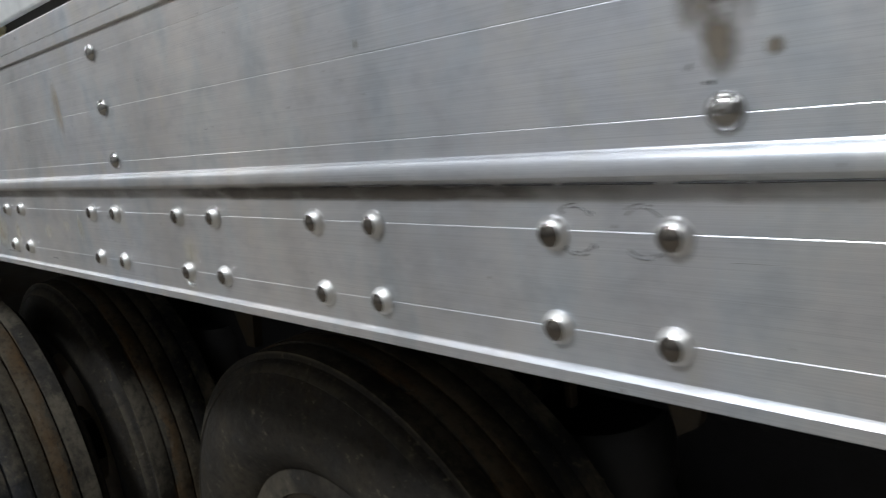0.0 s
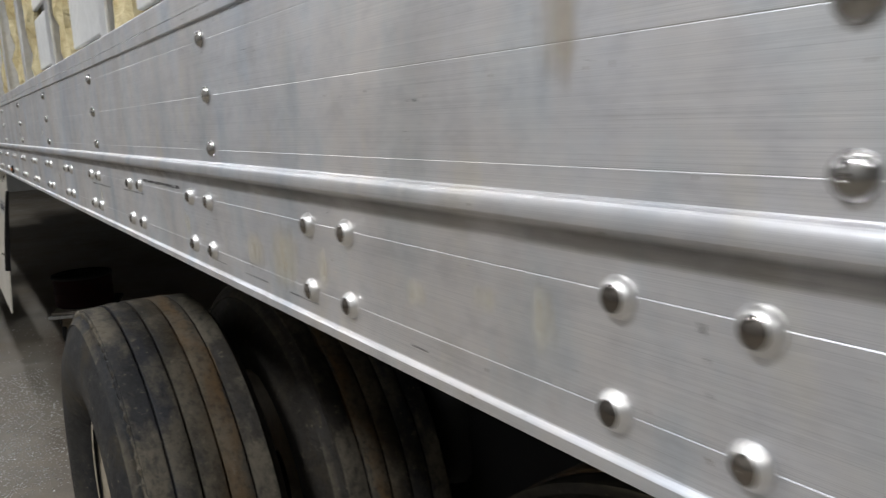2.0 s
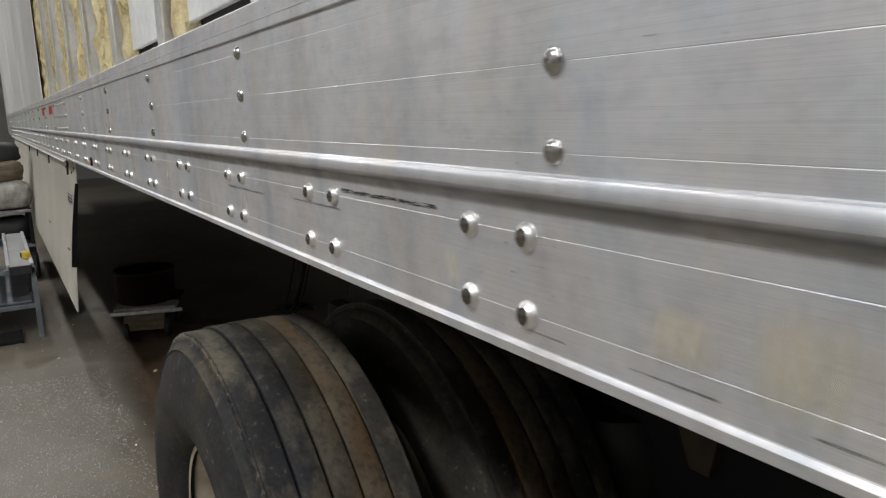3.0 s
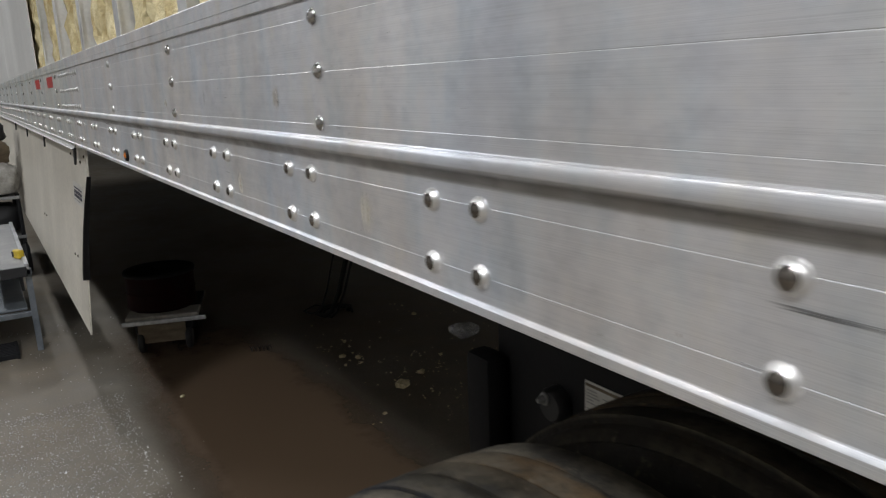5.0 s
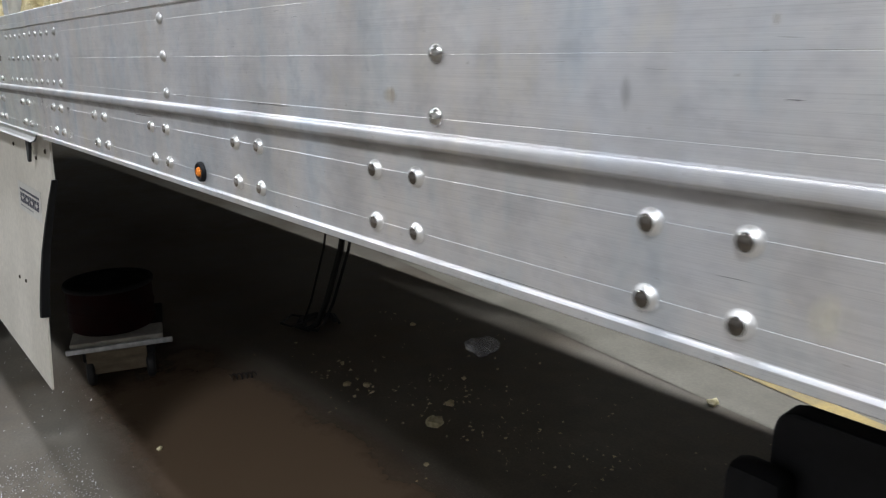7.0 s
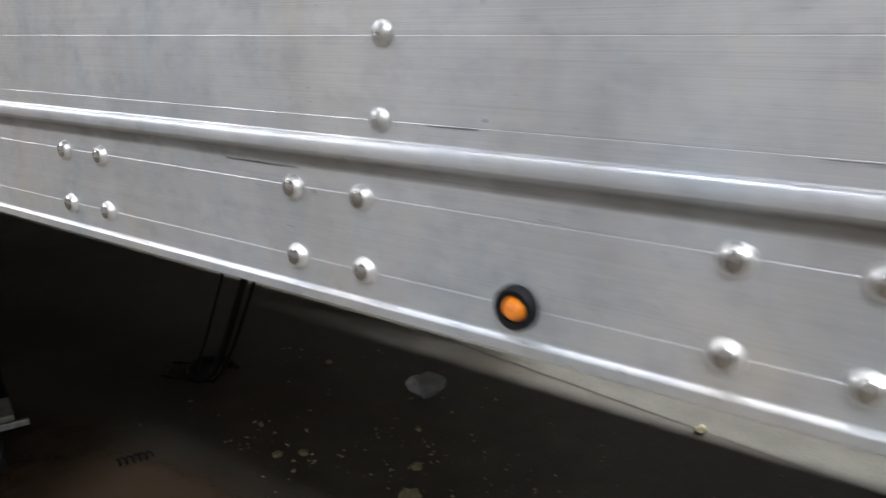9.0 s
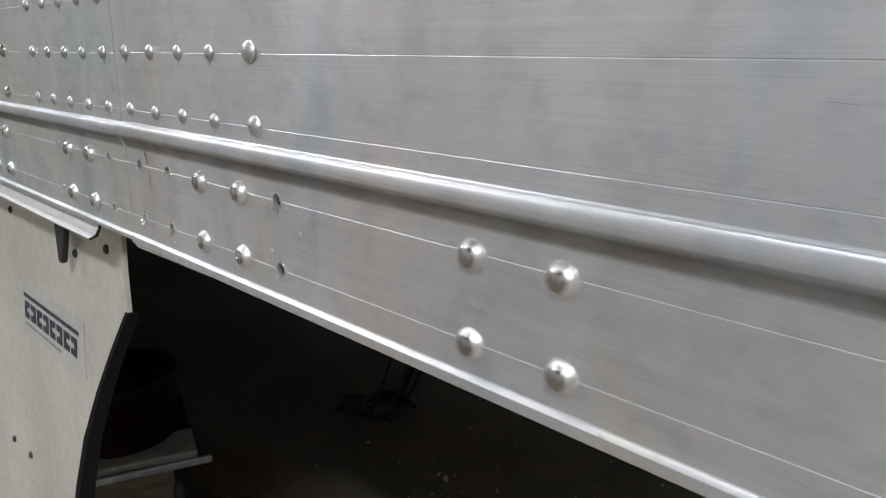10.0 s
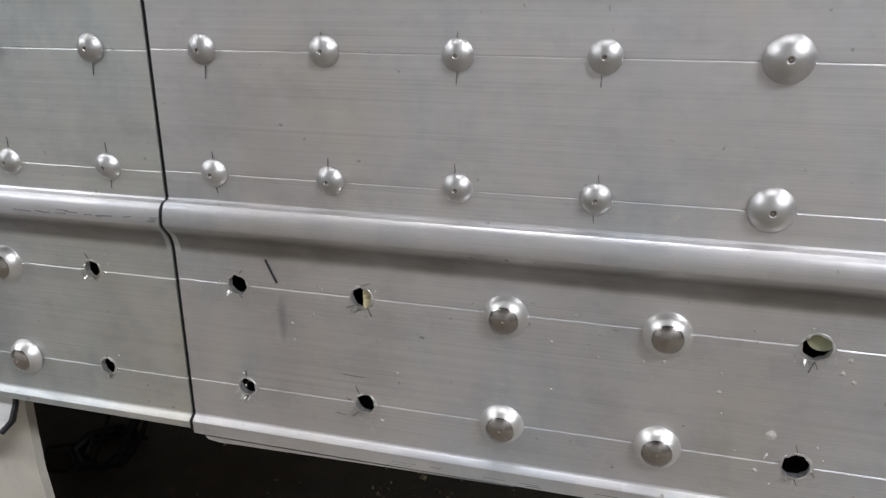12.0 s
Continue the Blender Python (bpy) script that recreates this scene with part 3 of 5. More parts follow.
# pale disc stands in for the lit space seen through this hole
part("lit_space_disc", lathe_bm([(0.0, 0.0), (0.0056, 0.0), (0.0058, 0.0002), (0.0058, 0.0012), (0.0, 0.0012)], 24), M_PALE_GREEN, trailer, "pale disc standing in for the lit space behind a drilled hole", at=pose(0.0522, 0.0030, Z_A + 0.0030))
crumb_bm = bmesh.new()
rb = random.Random(77)
for hx, hz, hr in HOLES[:8]:
    for _ in range(7):
        a, q = rb.uniform(0, 6.28), hr * rb.uniform(1.3, 2.6)
        c = Vector((hx + q * math.cos(a), (0.0004 if hx < SEAM else 0.0) - 0.0003, hz + q * math.sin(a)))
        sz = rb.uniform(0.0003, 0.0008)
        bmesh.ops.convex_hull(crumb_bm, input=[crumb_bm.verts.new(c + Vector((rb.uniform(-sz, sz), rb.uniform(-sz, 0.0002), rb.uniform(-sz, sz)))) for _k in range(5)])
tagged(part("chips", crumb_bm, M_COLLAR, trailer, "tiny bright drill chips"), kind="stuff")

# fasteners
HUCK = [(0.0061, -0.0051), (0.0064, -0.0049), (0.0070, -0.0044), (0.0077, -0.0037), (0.0083, -0.0029), (0.0088, -0.0021), (0.0092, -0.0012), (0.0095, -0.0004), (0.0095, 0.0)]
PIN = [(0.0, -0.0074), (0.0003, -0.0074), (0.0005, -0.0070), (0.0016, -0.0070), (0.0030, -0.0067), (0.0042, -0.0062), (0.0052, -0.0057), (0.0060, -0.0051), (0.0064, -0.0047)]
DOME = [(0.0, -0.0047), (0.0004, -0.0046), (0.0007, -0.0042), (0.0009, -0.0043), (0.00115, -0.0053), (0.0014, -0.0055), (0.0030, -0.0052), (0.0050, -0.0044), (0.0066, -0.0032), (0.0078, -0.0018), (0.0083, -0.0008),
        (0.0083, -0.0005), (0.0078, -0.0003), (0.0076, 0.0)]
SMALL = [(r * 0.75, h * 0.75) for r, h in DOME]
huck_mesh = finish(lathe_bm(HUCK, 28), "rivet", M_COLLAR, True, 30)
pin_mesh = finish(lathe_bm(PIN, 24), "pin", M_PIN, True, 30)
dark_pin_mesh = finish(lathe_bm(PIN, 24), "pin", M_PIN_DARK, True, 30)
dome_mesh = finish(lathe_bm(DOME, 24), "rivet", M_RIVET, True, 30)
dark_dome_mesh = finish(lathe_bm(DOME, 24), "rivet", M_RIVET_DARK, True, 30)
small_mesh = finish(lathe_bm(SMALL, 18), "rivet", M_RIVET, True, 30)
mandrel_mesh = finish(lathe_bm([(0.0, -0.0049), (0.0004, -0.0048), (0.0006, -0.0045), (0.0009, -0.0046), (0.0011, -0.0051)], 16), "mandrel", M_PIN, True, 30)
small_mandrel_mesh = finish(lathe_bm([(0.0, -0.0037), (0.0003, -0.0036), (0.00045, -0.0034), (0.0007, -0.00345), (0.00083, -0.0039)], 14), "mandrel", M_PIN, True, 30)
rng = random.Random(5)


def rivet(mesh, x, z, label=""):
    dy = 0.0004 if x < SEAM else 0.0
    dz = -0.0008 if x < SEAM else 0.0
    m = pose(x, dy, z + dz + rng.uniform(-0.0005, 0.0005), rng.uniform(-2.5, 2.5), rng.uniform(0, 360), rng.uniform(-2.5, 2.5))
    return part("rivet", mesh, None, trailer, label, at=m)


def pair_x(n):
    return 0.3048 * (15 - n) - (0.010 if n > 15 else 0.0) if n >= 3 else 0.3048 * 12 + 0.2032 * (3 - n)


# how far hand-drilled fasteners sit from an even pitch, in millimetres along the rail
DRIFT_A = (1.2, 0.4, -0.7, 1.1, -1.5, 0.4, 1.3, 2.1, 0.7, -1.5, 1.7, -1.1, 0.1, 2.0, -1.5, -2.8)
DRIFT_AL = (0.6, 1.7, -0.5, 2.0, 2.1, 0.9, 1.0, 1.9, 1.5, -0.6, 0.1, 0.7, 0.7, 2.6, 3.1, -1.8)
DRIFT_B = (-2.2, -2.5, -0.3, -1.1, -1.5, 0.3, -0.9, 0.0, 0.6, -1.5, 0.6, -2.1, -0.8, 3.0, 0.3, -2.3)
DRIFT_BL = (-2.1, 1.3, 0.3, -0.4, 0.3, 0.1, -0.1, 0.0, -0.3, -1.5, -0.5, -0.4, 0.5, 3.5, 2.3, -2.1)
for n in range(-2, 42):
    for z, rows in ((Z_A, (DRIFT_A, DRIFT_AL)), (Z_B, (DRIFT_B, DRIFT_BL))):
        for off, drift in zip((0.0, -0.0645), rows):
            x = pair_x(n) + off + (0.001 * drift[n] if 0 <= n < 16 else rng.uniform(-0.0012, 0.0012))
            part("pin", dark_pin_mesh if x > 1.1 else pin_mesh, None, rivet(huck_mesh, x, z - (0.0016 if z == Z_A else 0.0006)), "dark steel pin")
UP0, UPS = 0.029, 0.6096
DRIFT_U = {0: (-1.5, -3.0, -0.9), 1: (-9.5, -5.8, -5.7), 2: (-1.4, 0.6, -0.6), 3: (3.0, 6.4, 1.8), 4: (0.1, -1.3, -1.2), 5: (-1.6, -1.2, -3.5), 6: (0.5, -0.6, -0.6), 7: (-1.9, -1.2, -1.2)}
for k in range(-14, 8):
    for z, drift in zip(Z_U, DRIFT_U.get(k, (0.0, 0.0, 0.0))):
        part("mandrel", mandrel_mesh, None, rivet(dome_mesh if k in (0, 1) else dark_dome_mesh, UP0 + UPS * k + 0.001 * drift, z + 0.0008), "sunken steel mandrel")
for k in range(9):
    x = -0.0335 - 0.0535 * k
    if abs(x - SEAM) < 0.004:
        continue
    for z in Z_U:
        part("mandrel", small_mandrel_mesh, None, rivet(small_mesh, x, z + 0.0004), "sunken steel mandrel")

# marker lamp
lamp = part("marker_lamp", lathe_bm([(0.0074, -0.002), (0.0086, -0.0055), (0.0118, -0.0062), (0.0135, -0.0045), (0.0140, -0.001), (0.0140, 0.0)], 28), M_EDGE, trailer,
            "small round amber marker lamp in a black grommet", True, at=pose(0.731, 0, Z_B - 0.0005))
part("lens", lathe_bm([(r * 0.84, h) for r, h in [(0.0, -0.0085), (0.0014, -0.0079), (0.0026, -0.0084), (0.0038, -0.0076), (0.0050, -0.0080), (0.0062, -0.0069), (0.0074, -0.0067), (0.0090, -0.0042), (0.0094, 0.0)]], 24), M_AMBER, lamp, "ribbed amber lens", True)

# reflective tape
for xa, xb, mat, lab in ((-0.93, -0.70, M_RED, "red reflective tape"), (-1.50, -1.27, M_RED, "red reflective tape")):
    part("reflector_tape", box_bm(xa, xb, 0.0002, 0.0012, 1.447, 1.489), mat, trailer, lab)

# upper body: posts, foam, liner, skin
SKIN_X = -1.31
for k in range(-2, 9):
    x = UP0 + UPS * k
    bm = prism_bm([(x - 0.030, 1.536), (x + 0.030, 1.536), (x + 0.030, 3.95), (x - 0.030, 3.95)], 0.030, 0.034)
    add_box(bm, x - 0.022, x - 0.018, 0.034, 0.075, 1.539, 3.95)
    add_box(bm, x + 0.018, x + 0.022, 0.034, 0.075, 1.539, 3.95)
    part("post", bm, M_POST, trailer, "bare aluminium wall post")


def foam_slab(x0, x1, z0, z1, y, seed):
    """Torn foam: a rough-faced slab."""
    rr = random.Random(seed)
    nx, nz = max(2, int((x1 - x0) / 0.03)), max(2, int((z1 - z0) / 0.04))
    bm = bmesh.new()
    front = []
    for i in range(nx + 1):
        col = []
        for j in range(nz + 1):
            edge = i in (0, nx)
            x = x0 + (x1 - x0) * i / nx + rr.uniform(-0.008, 0.008)
            z = z0 + (z1 - z0) * j / nz + (0 if j in (0, nz) else rr.uniform(-0.008, 0.008))
            col.append(bm.verts.new((x, y + rr.uniform(-0.012, 0.012), z)))
        front.append(col)
    for i in range(nx):
        for j in range(nz):
            bm.faces.new((front[i][j], front[i + 1][j], front[i + 1][j + 1], front[i][j + 1]))
    r = bmesh.ops.extrude_face_region(bm, geom=bm.faces[:])
    bmesh.ops.translate(bm, vec=(0, 0.03, 0), verts=[g for g in r["geom"] if isinstance(g, bmesh.types.BMVert)])
    return bm


part("foam", foam_slab(SKIN_X - 0.75, UP0 - 2 * UPS - 0.024, 1.540, 2.9, 0.022, 91), M_FOAM, trailer, "torn yellow insulation foam")
for k in range(-2, 8):
    xa, xb = UP0 + UPS * k + 0.035, UP0 + UPS * (k + 1) - 0.035
    if k <= 1:
        for j in range(4):
            w = (xb - xa) / 4
            part("foam", foam_slab(xa + w * j + 0.006, xa + w * (j + 1) - 0.006, 1.540, 2.9, 0.062 + 0.012 * (j % 2), k * 7 + j), M_FOAM, trailer, "torn yellow insulation foam")
    else:
        part("foam", foam_slab(xa, xa + 0.07, 1.540, 2.9, 0.05, k * 7), M_FOAM, trailer, "torn yellow insulation foam")
        part("foam", foam_slab(xb - 0.05, xb, 1.540, 2.9, 0.055, k * 7 + 3), M_FOAM, trailer, "torn yellow insulation foam")
        for j in range(5):
            z = 1.578 + 0.16 * j
            part("liner_slat", box_bm(xa + 0.075, xb - 0.055, 0.060, 0.072, z, z + 0.135, 0.003), M_LINER, trailer, "white lining panel")
# dark strip paints the shade below the liner slats
part("gap_shade", box_bm(UP0 + 2 * UPS, XR - 0.05, 0.086, 0.096, 1.541, 1.60), M_DECK, trailer, "dark strip painting the shade in the gap behind the rail")
part("liner", box_bm(XF, XR, 0.100, 0.110, 1.30, 3.95), M_LINER, trailer, "inner wall lining")
for k in range(8):
    xa, xb = SKIN_X - 1.22 * (k + 1), SKIN_X - 1.22 * k
    part("skin_panel", box_bm(max(xa, XF) + 0.001, xb - 0.001, 0.0 + 0.001 * (k % 2), 0.004 + 0.001 * (k % 2), 1.5365, 3.95, 0.0012), M_SKIN, trailer, "white aluminium side skin")
part("top_rail", box_bm(XF, XR, -0.012, 0.11, 3.95, 4.08, 0.01), M_RAIL, trailer)
part("roof", box_bm(XF, XR, 0.11, 2.58, 4.03, 4.06), M_SKIN, trailer)
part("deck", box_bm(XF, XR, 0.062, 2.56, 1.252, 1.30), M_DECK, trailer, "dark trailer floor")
part("side_wall", box_bm(XF, XR, 2.56, 2.60, 1.2515, 4.08), M_SKIN, trailer)
part("front_wall", box_bm(XF, XF + 0.04, 0.11, 2.56, 1.3, 4.03), M_SKIN, trailer)
part("rear_door", box_bm(XR - 0.04, XR, 0.11, 2.56, 1.3, 4.03), M_SKIN, trailer)

# side skirt
SKIRT = [(-0.366, 1.250), (-0.366, 1.215), (-0.363, 1.175), (-0.355, 1.131), (-0.402, 1.067), (-0.445, 1.003), (-0.497, 0.915), (-0.532, 0.825), (-0.552, 0.745), (-0.552, 0.490), (-9.2, 0.50), (-9.2, 1.250)]
YS = 0.040
LEAN = Matrix.Translation((0, YS, 1.22)) @ Matrix.Rotation(radians(-4.3), 4, "X") @ Matrix.Translation((0, -YS, -1.22))
skirt = part("side_skirt", prism_bm(SKIRT, YS, YS + 0.006), M_SKIRT, trailer, "cream plastic aerodynamic side skirt, cut away at its rear edge", at=LEAN)
part("far_skirt", prism_bm(SKIRT, 2.545, 2.551), M_SKIRT, trailer, "cream plastic side skirt on the other side")
# the rubber strip along the cut grows thicker and prouder towards its lower end
bm = bmesh.new()
rows = []
for k, (x, z) in enumerate([(-0.355, 1.131), (-0.402, 1.067), (-0.445, 1.003), (-0.497, 0.915), (-0.532, 0.825), (-0.552, 0.745), (-0.556, 0.712)]):
    f = min(1.0, k / 5)
    w, d = 0.003 + 0.010 * f, 0.003 + 0.012 * f
    rows.append([bm.verts.new(c) for c in ((x - w, YS - 0.0015, z), (x - 0.8 * w, YS - 0.6 * d, z), (x - 0.3 * w, YS - d, z), (x + 0.006, YS - 0.8 * d, z), (x + 0.010, YS + 0.010, z), (x - 0.002, YS + 0.012, z))])
for a, b in zip(rows, rows[1:]):
    for q in range(6):
        bm.faces.new((a[q], b[q], b[(q + 1) % 6], a[(q + 1) % 6]))
bm.faces.new(rows[0])
bm.faces.new(rows[-1][::-1])
part("edge_guard", bm, M_EDGE, skirt, "black rubber edge strip", True)
ANGLE = [(0.0085, 1.2500), (0.0062, 1.2395), (0.0028, 1.2312), (-0.0060, 1.2278), (-0.0065, 1.2296), (0.0006, 1.2326), (0.0044, 1.2402), (0.0064, 1.2500)]


def angle_bm(xa, xb, grow=0.0):
    """The mounting angle's bent section, run along x; grow fattens it in metres."""
    bm = bmesh.new()
    ends = [[bm.verts.new((x, y + (grow if k < 4 else -grow), z - (grow if 1 < k < 4 else 0))) for k, (y, z) in enumerate(ANGLE)] for x in (xa, xb)]
    n = len(ANGLE)
    for q in range(n):
        bm.faces.new((ends[0][q], ends[0][(q + 1) % n], ends[1][(q + 1) % n], ends[1][q]))
    for e in ends:
        bm.faces.new(e)
    bmesh.ops.recalc_face_normals(bm, faces=bm.faces[:])
    return bm


part("skirt_angle", angle_bm(-9.0, -0.3372), M_SKIN, skirt, "white painted mounting angle")
part("angle_end", angle_bm(-0.3370, -0.3350, 0.0003), M_GUARD, skirt, "black cut end of the mounting angle")
for x in (-0.512, -1.77, -3.0, -4.25):
    part("tab", prism_bm([(x - 0.028, 1.226), (x + 0.020, 1.226), (x + 0.001, 1.163), (x - 0.003, 1.161), (x - 0.010, 1.161), (x - 0.013, 1.163)], 0.018, 0.026, 0.002), M_GUARD, skirt, "black tapered bracket tab")
part("sticker", box_bm(-0.800, -0.505, YS - 0.0014, YS - 0.0004, 0.994, 1.078), M_STICKER, skirt, "pale maker's sticker with dark lettering shapes")
YI = (YS - 0.0024, YS - 0.0016)
part("sticker_bar", box_bm(-0.769, -0.525, *YI, 1.054, 1.060), M_INK, skirt)
for k in range(8):
    w, h = 0.0225, 0.028
    shape = [(0, 0), (w, 0), (w, 0.009), (0.4 * w, 0.011), (0.4 * w, 0.018), (w, 0.019), (w, h), (0, h)]
    if k % 2:
        shape = [(w - x, z) for x, z in shape][::-1]
    part("sticker_bar", prism_bm([(-0.769 + 0.0302 * k + x + 0.12 * z, 1.019 + z) for x, z in shape], *YI), M_INK, skirt)
part("sticker_bar", box_bm(-0.769, -0.600, *YI, 1.0075, 1.0105), M_INKGREY, skirt)
bolt_mesh = finish(lathe_bm([(0.0, -0.004), (0.004, -0.0038), (0.0062, -0.0015), (0.0062, 0.0)], 12), "bolt", M_RUST, True)
for x, z in ((-0.890, 0.757), (-0.794, 0.765), (-0.816, 1.185), (-0.523, 1.171), (-0.412, 1.198), (-1.9, 1.2), (-2.2, 0.75), (-2.32, 0.745)):
    part("bolt", bolt_mesh, None, skirt, at=pose(x, YS, z))

# ---- wheels and running gear ----
R_T, W_T = 0.515, 0.284


def tyre_profile():
    h = W_T / 2
    pts = [(0.286, -h + 0.045), (0.300, -h + 0.022), (0.345, -h - 0.004), (0.385, -h - 0.011), (0.430, -h - 0.007), (0.468, -h + 0.008), (0.478, -h + 0.013), (0.481, -h + 0.011), (0.494, -h + 0.021), (0.499, -h + 0.030)]
    tread, y0 = [], -h + 0.030
    ribs = 5
    width = (W_T - 0.060) / ribs
    for k in range(ribs):
        a = y0 + k * width
        b = a + width
        crown = R_T - 0.010 * abs((a + b) / 2 / h) ** 2
        ga = 0.0 if k == 0 else 0.0021
        gb = 0.0 if k == ribs - 1 else 0.0021
        tread.extend([(crown - 0.0008 - (0.004 if k == 0 else 0), a + ga), (crown, a + ga + 0.0015), (crown, b - gb - 0.0015), (crown - 0.0008 - (0.004 if k == ribs - 1 else 0), b - gb)])
        if k < ribs - 1:
            tread.extend([(crown - 0.009, b - gb + 0.0006), (crown - 0.009, b + gb - 0.0006)])
    return pts + tread + [(r, -y) for r, y in reversed(pts)]


bm = bmesh.new()
rr = random.Random(3)
ring = []
for k in range(240):
    a = 2 * math.pi * k / 240
    up_r = 0.5035 + (0.0036 if k % 2 else -0.0020) + rr.uniform(-0.0022, 0.0022)
    side = -W_T / 2 + 0.0285 - (0.0026 if k % 2 else 0.0) + rr.uniform(-0.0014, 0.0014)
    ring.append([bm.verts.new((r * math.cos(a), y, r * math.sin(a))) for r, y in ((0.4955, side - 0.001), (up_r, side), (up_r + 0.001, side + 0.004), (0.500, side + 0.006))])
for k in range(240):
    a, b = ring[k], ring[(k + 1) % 240]
    for q in range(3):
        bm.faces.new((a[q], b[q], b[q + 1], a[q + 1]))
ridge_mesh = finish(bm, "shoulder_ridge", M_TUBER)
tyre_mesh = finish(lathe_bm(tyre_profile(), 96), "tyre", M_TUBER, True, 30)
RIM = [(0.284, -0.105), (0.296, -0.108), (0.299, -0.100), (0.288, -0.094), (0.280, -0.085), (0.268, -0.05), (0.262, 0.0), (0.255, 0.05), (0.225, 0.075), (0.19, 0.085), (0.145, 0.088), (0.12, 0.088),
       (0.12, 0.095), (0.19, 0.095), (0.24, 0.088), (0.27, 0.09), (0.296, 0.105), (0.284, 0.108)]
rim_mesh = finish(lathe_bm(RIM, 64), "wheel", M_RIM, True, 30)
hub_mesh = finish(lathe_bm([(0.0, -0.13), (0.06, -0.13), (0.075, -0.12), (0.08, -0.05), (0.11, -0.04), (0.115, 0.05)], 32), "hub", M_RUST, True, 30)
small_rim_mesh = finish(lathe_bm([(r * 0.86, h) for r, h in RIM], 64), "wheel", M_RIM_DIRTY, True, 30)
flap_mesh = finish(lathe_bm([(0.248, 0.10), (0.252, 0.118), (0.285, 0.118), (0.31, 0.112), (0.31, 0.10)], 64), "bead", M_TUBER, True, 30)
AX_F, AX_R = 2.09, 3.41
Y_OUT, Y_IN = 0.108, 0.462


def wheel(x, y, flip, label):
    w = part("wheel", rim_mesh, None, trailer, label, at=pose(x, y, R_T - 0.008, 0, rng.uniform(0, 360), 180 if flip else 0))
    t = part("tyre", tyre_mesh, None, w, "worn muddy black rib-tread tyre")
    part("shoulder_ridge", ridge_mesh, None, t, "ragged worn shoulder edge")
    if x == AX_R:
        w.data = small_rim_mesh
        part("bead", flap_mesh, None, w)
    return w


for x, y, flip in ((AX_F, Y_OUT, False), (AX_F, Y_IN, True), (AX_R, Y_IN - 0.02, True), (AX_F, 2.6 - Y_OUT, True), (AX_F, 2.6 - Y_IN, False), (AX_R, 2.6 - Y_IN, False), (AX_R, 2.6 - Y_OUT, True)):
    wheel(x, y, flip, "cream painted steel disc wheel")
part("hub", hub_mesh, None, trailer, "greasy wheel hub with no outer wheel", at=pose(AX_R, 0.30, R_T))
part("hub", hub_mesh, None, trailer, "greasy wheel hub", at=pose(AX_F, 0.14, R_T))
for x in (AX_F, AX_R):
    part("axle", tube_bm([(x, 0.35, R_T), (x, 2.25, R_T)], 0.065, 16), M_BLACK, trailer, "black axle tube")
    for y in (0.72, 1.88):
        part("trailing_arm", prism_bm([(x - 0.50, 0.66), (x - 0.42, 0.70), (x + 0.05, 0.60), (x + 0.36, 0.56), (x + 0.36, 0.49), (x + 0.05, 0.44), (x - 0.46, 0.56)], y - 0.045, y + 0.045), M_BLACK, trailer)
        part("air_spring", lathe_bm([(0.0, 0.0), (0.10, 0.0), (0.125, 0.03), (0.13, 0.08), (0.12, 0.12), (0.13, 0.16), (0.13, 0.24), (0.11, 0.27), (0.0, 0.27)], 24), M_GUARD, trailer, "rubber air spring",
             True, at=pose(x + 0.30, y, 0.56, 90))
        part("hanger", prism_bm([(x - 0.60, 1.0), (x - 0.36, 1.0), (x - 0.40, 0.60), (x - 0.54, 0.60)], y - 0.06, y + 0.06), M_BLACK, trailer)
# rails drawn deep, which also hides the lit floor beyond
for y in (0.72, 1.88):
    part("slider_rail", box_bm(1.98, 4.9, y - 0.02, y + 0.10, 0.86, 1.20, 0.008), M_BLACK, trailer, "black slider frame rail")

# hanger plate widened to hide lit floor between the wheels
part("hanger_blocker", prism_bm([(2.06, 1.1), (3.05, 1.1), (3.05, 0.86), (2.92, 0.62), (2.70, 0.45), (2.20, 0.45), (2.06, 0.6)], 0.685, 0.695), M_BLACK, trailer, "black suspension hanger plate, widened to block the lit floor behind")
part("gusset", prism_bm([(2.55, 0.98), (2.70, 0.98), (2.66, 0.80), (2.62, 0.80)], 0.66, 0.695), M_RUST, trailer, "brown greasy gusset")
part("bracket", box_bm(3.708, 3.722, 0.632, 0.650, 0.865, 0.948, 0.002), M_RUST, trailer, "brown greasy strap bracket")
part("bracket", box_bm(3.640, 3.647, 0.635, 0.65, 0.880, 0.940, 0.001), M_RUST, trailer, "brown greasy strap bracket")
# twisted harness of thin coloured wires lying along the chassis rail
for q, (mat, lab) in enumerate(((M_WIRE_GREEN, "green wire"), (M_WIRE_RED, "red wire"), (M_RUST, "brown wire"))):
    pts = []
    for k in range(41):
        f = k / 40
        a = 2 * math.pi * (q / 3 + 3.2 * f)
        pts.append((3.577 + 0.160 * f, 0.613 - 0.004 * f + 0.0042 * math.cos(a), 0.9565 - 0.004 * math.sin(math.pi * f) + 0.002 * math.sin(11 * f) + 0.0042 * math.sin(a)))
    part("harness_wire", tube_bm(pts, 0.0030, 6), mat, trailer, lab, True)
part("bracket", prism_bm([(3.93, 1.02), (4.01, 1.02), (3.985, 0.93), (3.955, 0.91)], 0.55, 0.57), M_RUST, trailer, "brown greasy bracket")
# two added dark panels, unseen parts, that hide the lit floor beyond
part("floor_blocker", box_bm(2.42, 3.60, 1.20, 1.23, 0.50, 1.20, 0.004), M_BLACK, trailer, "added black panel blocking the lit floor behind the wheels")
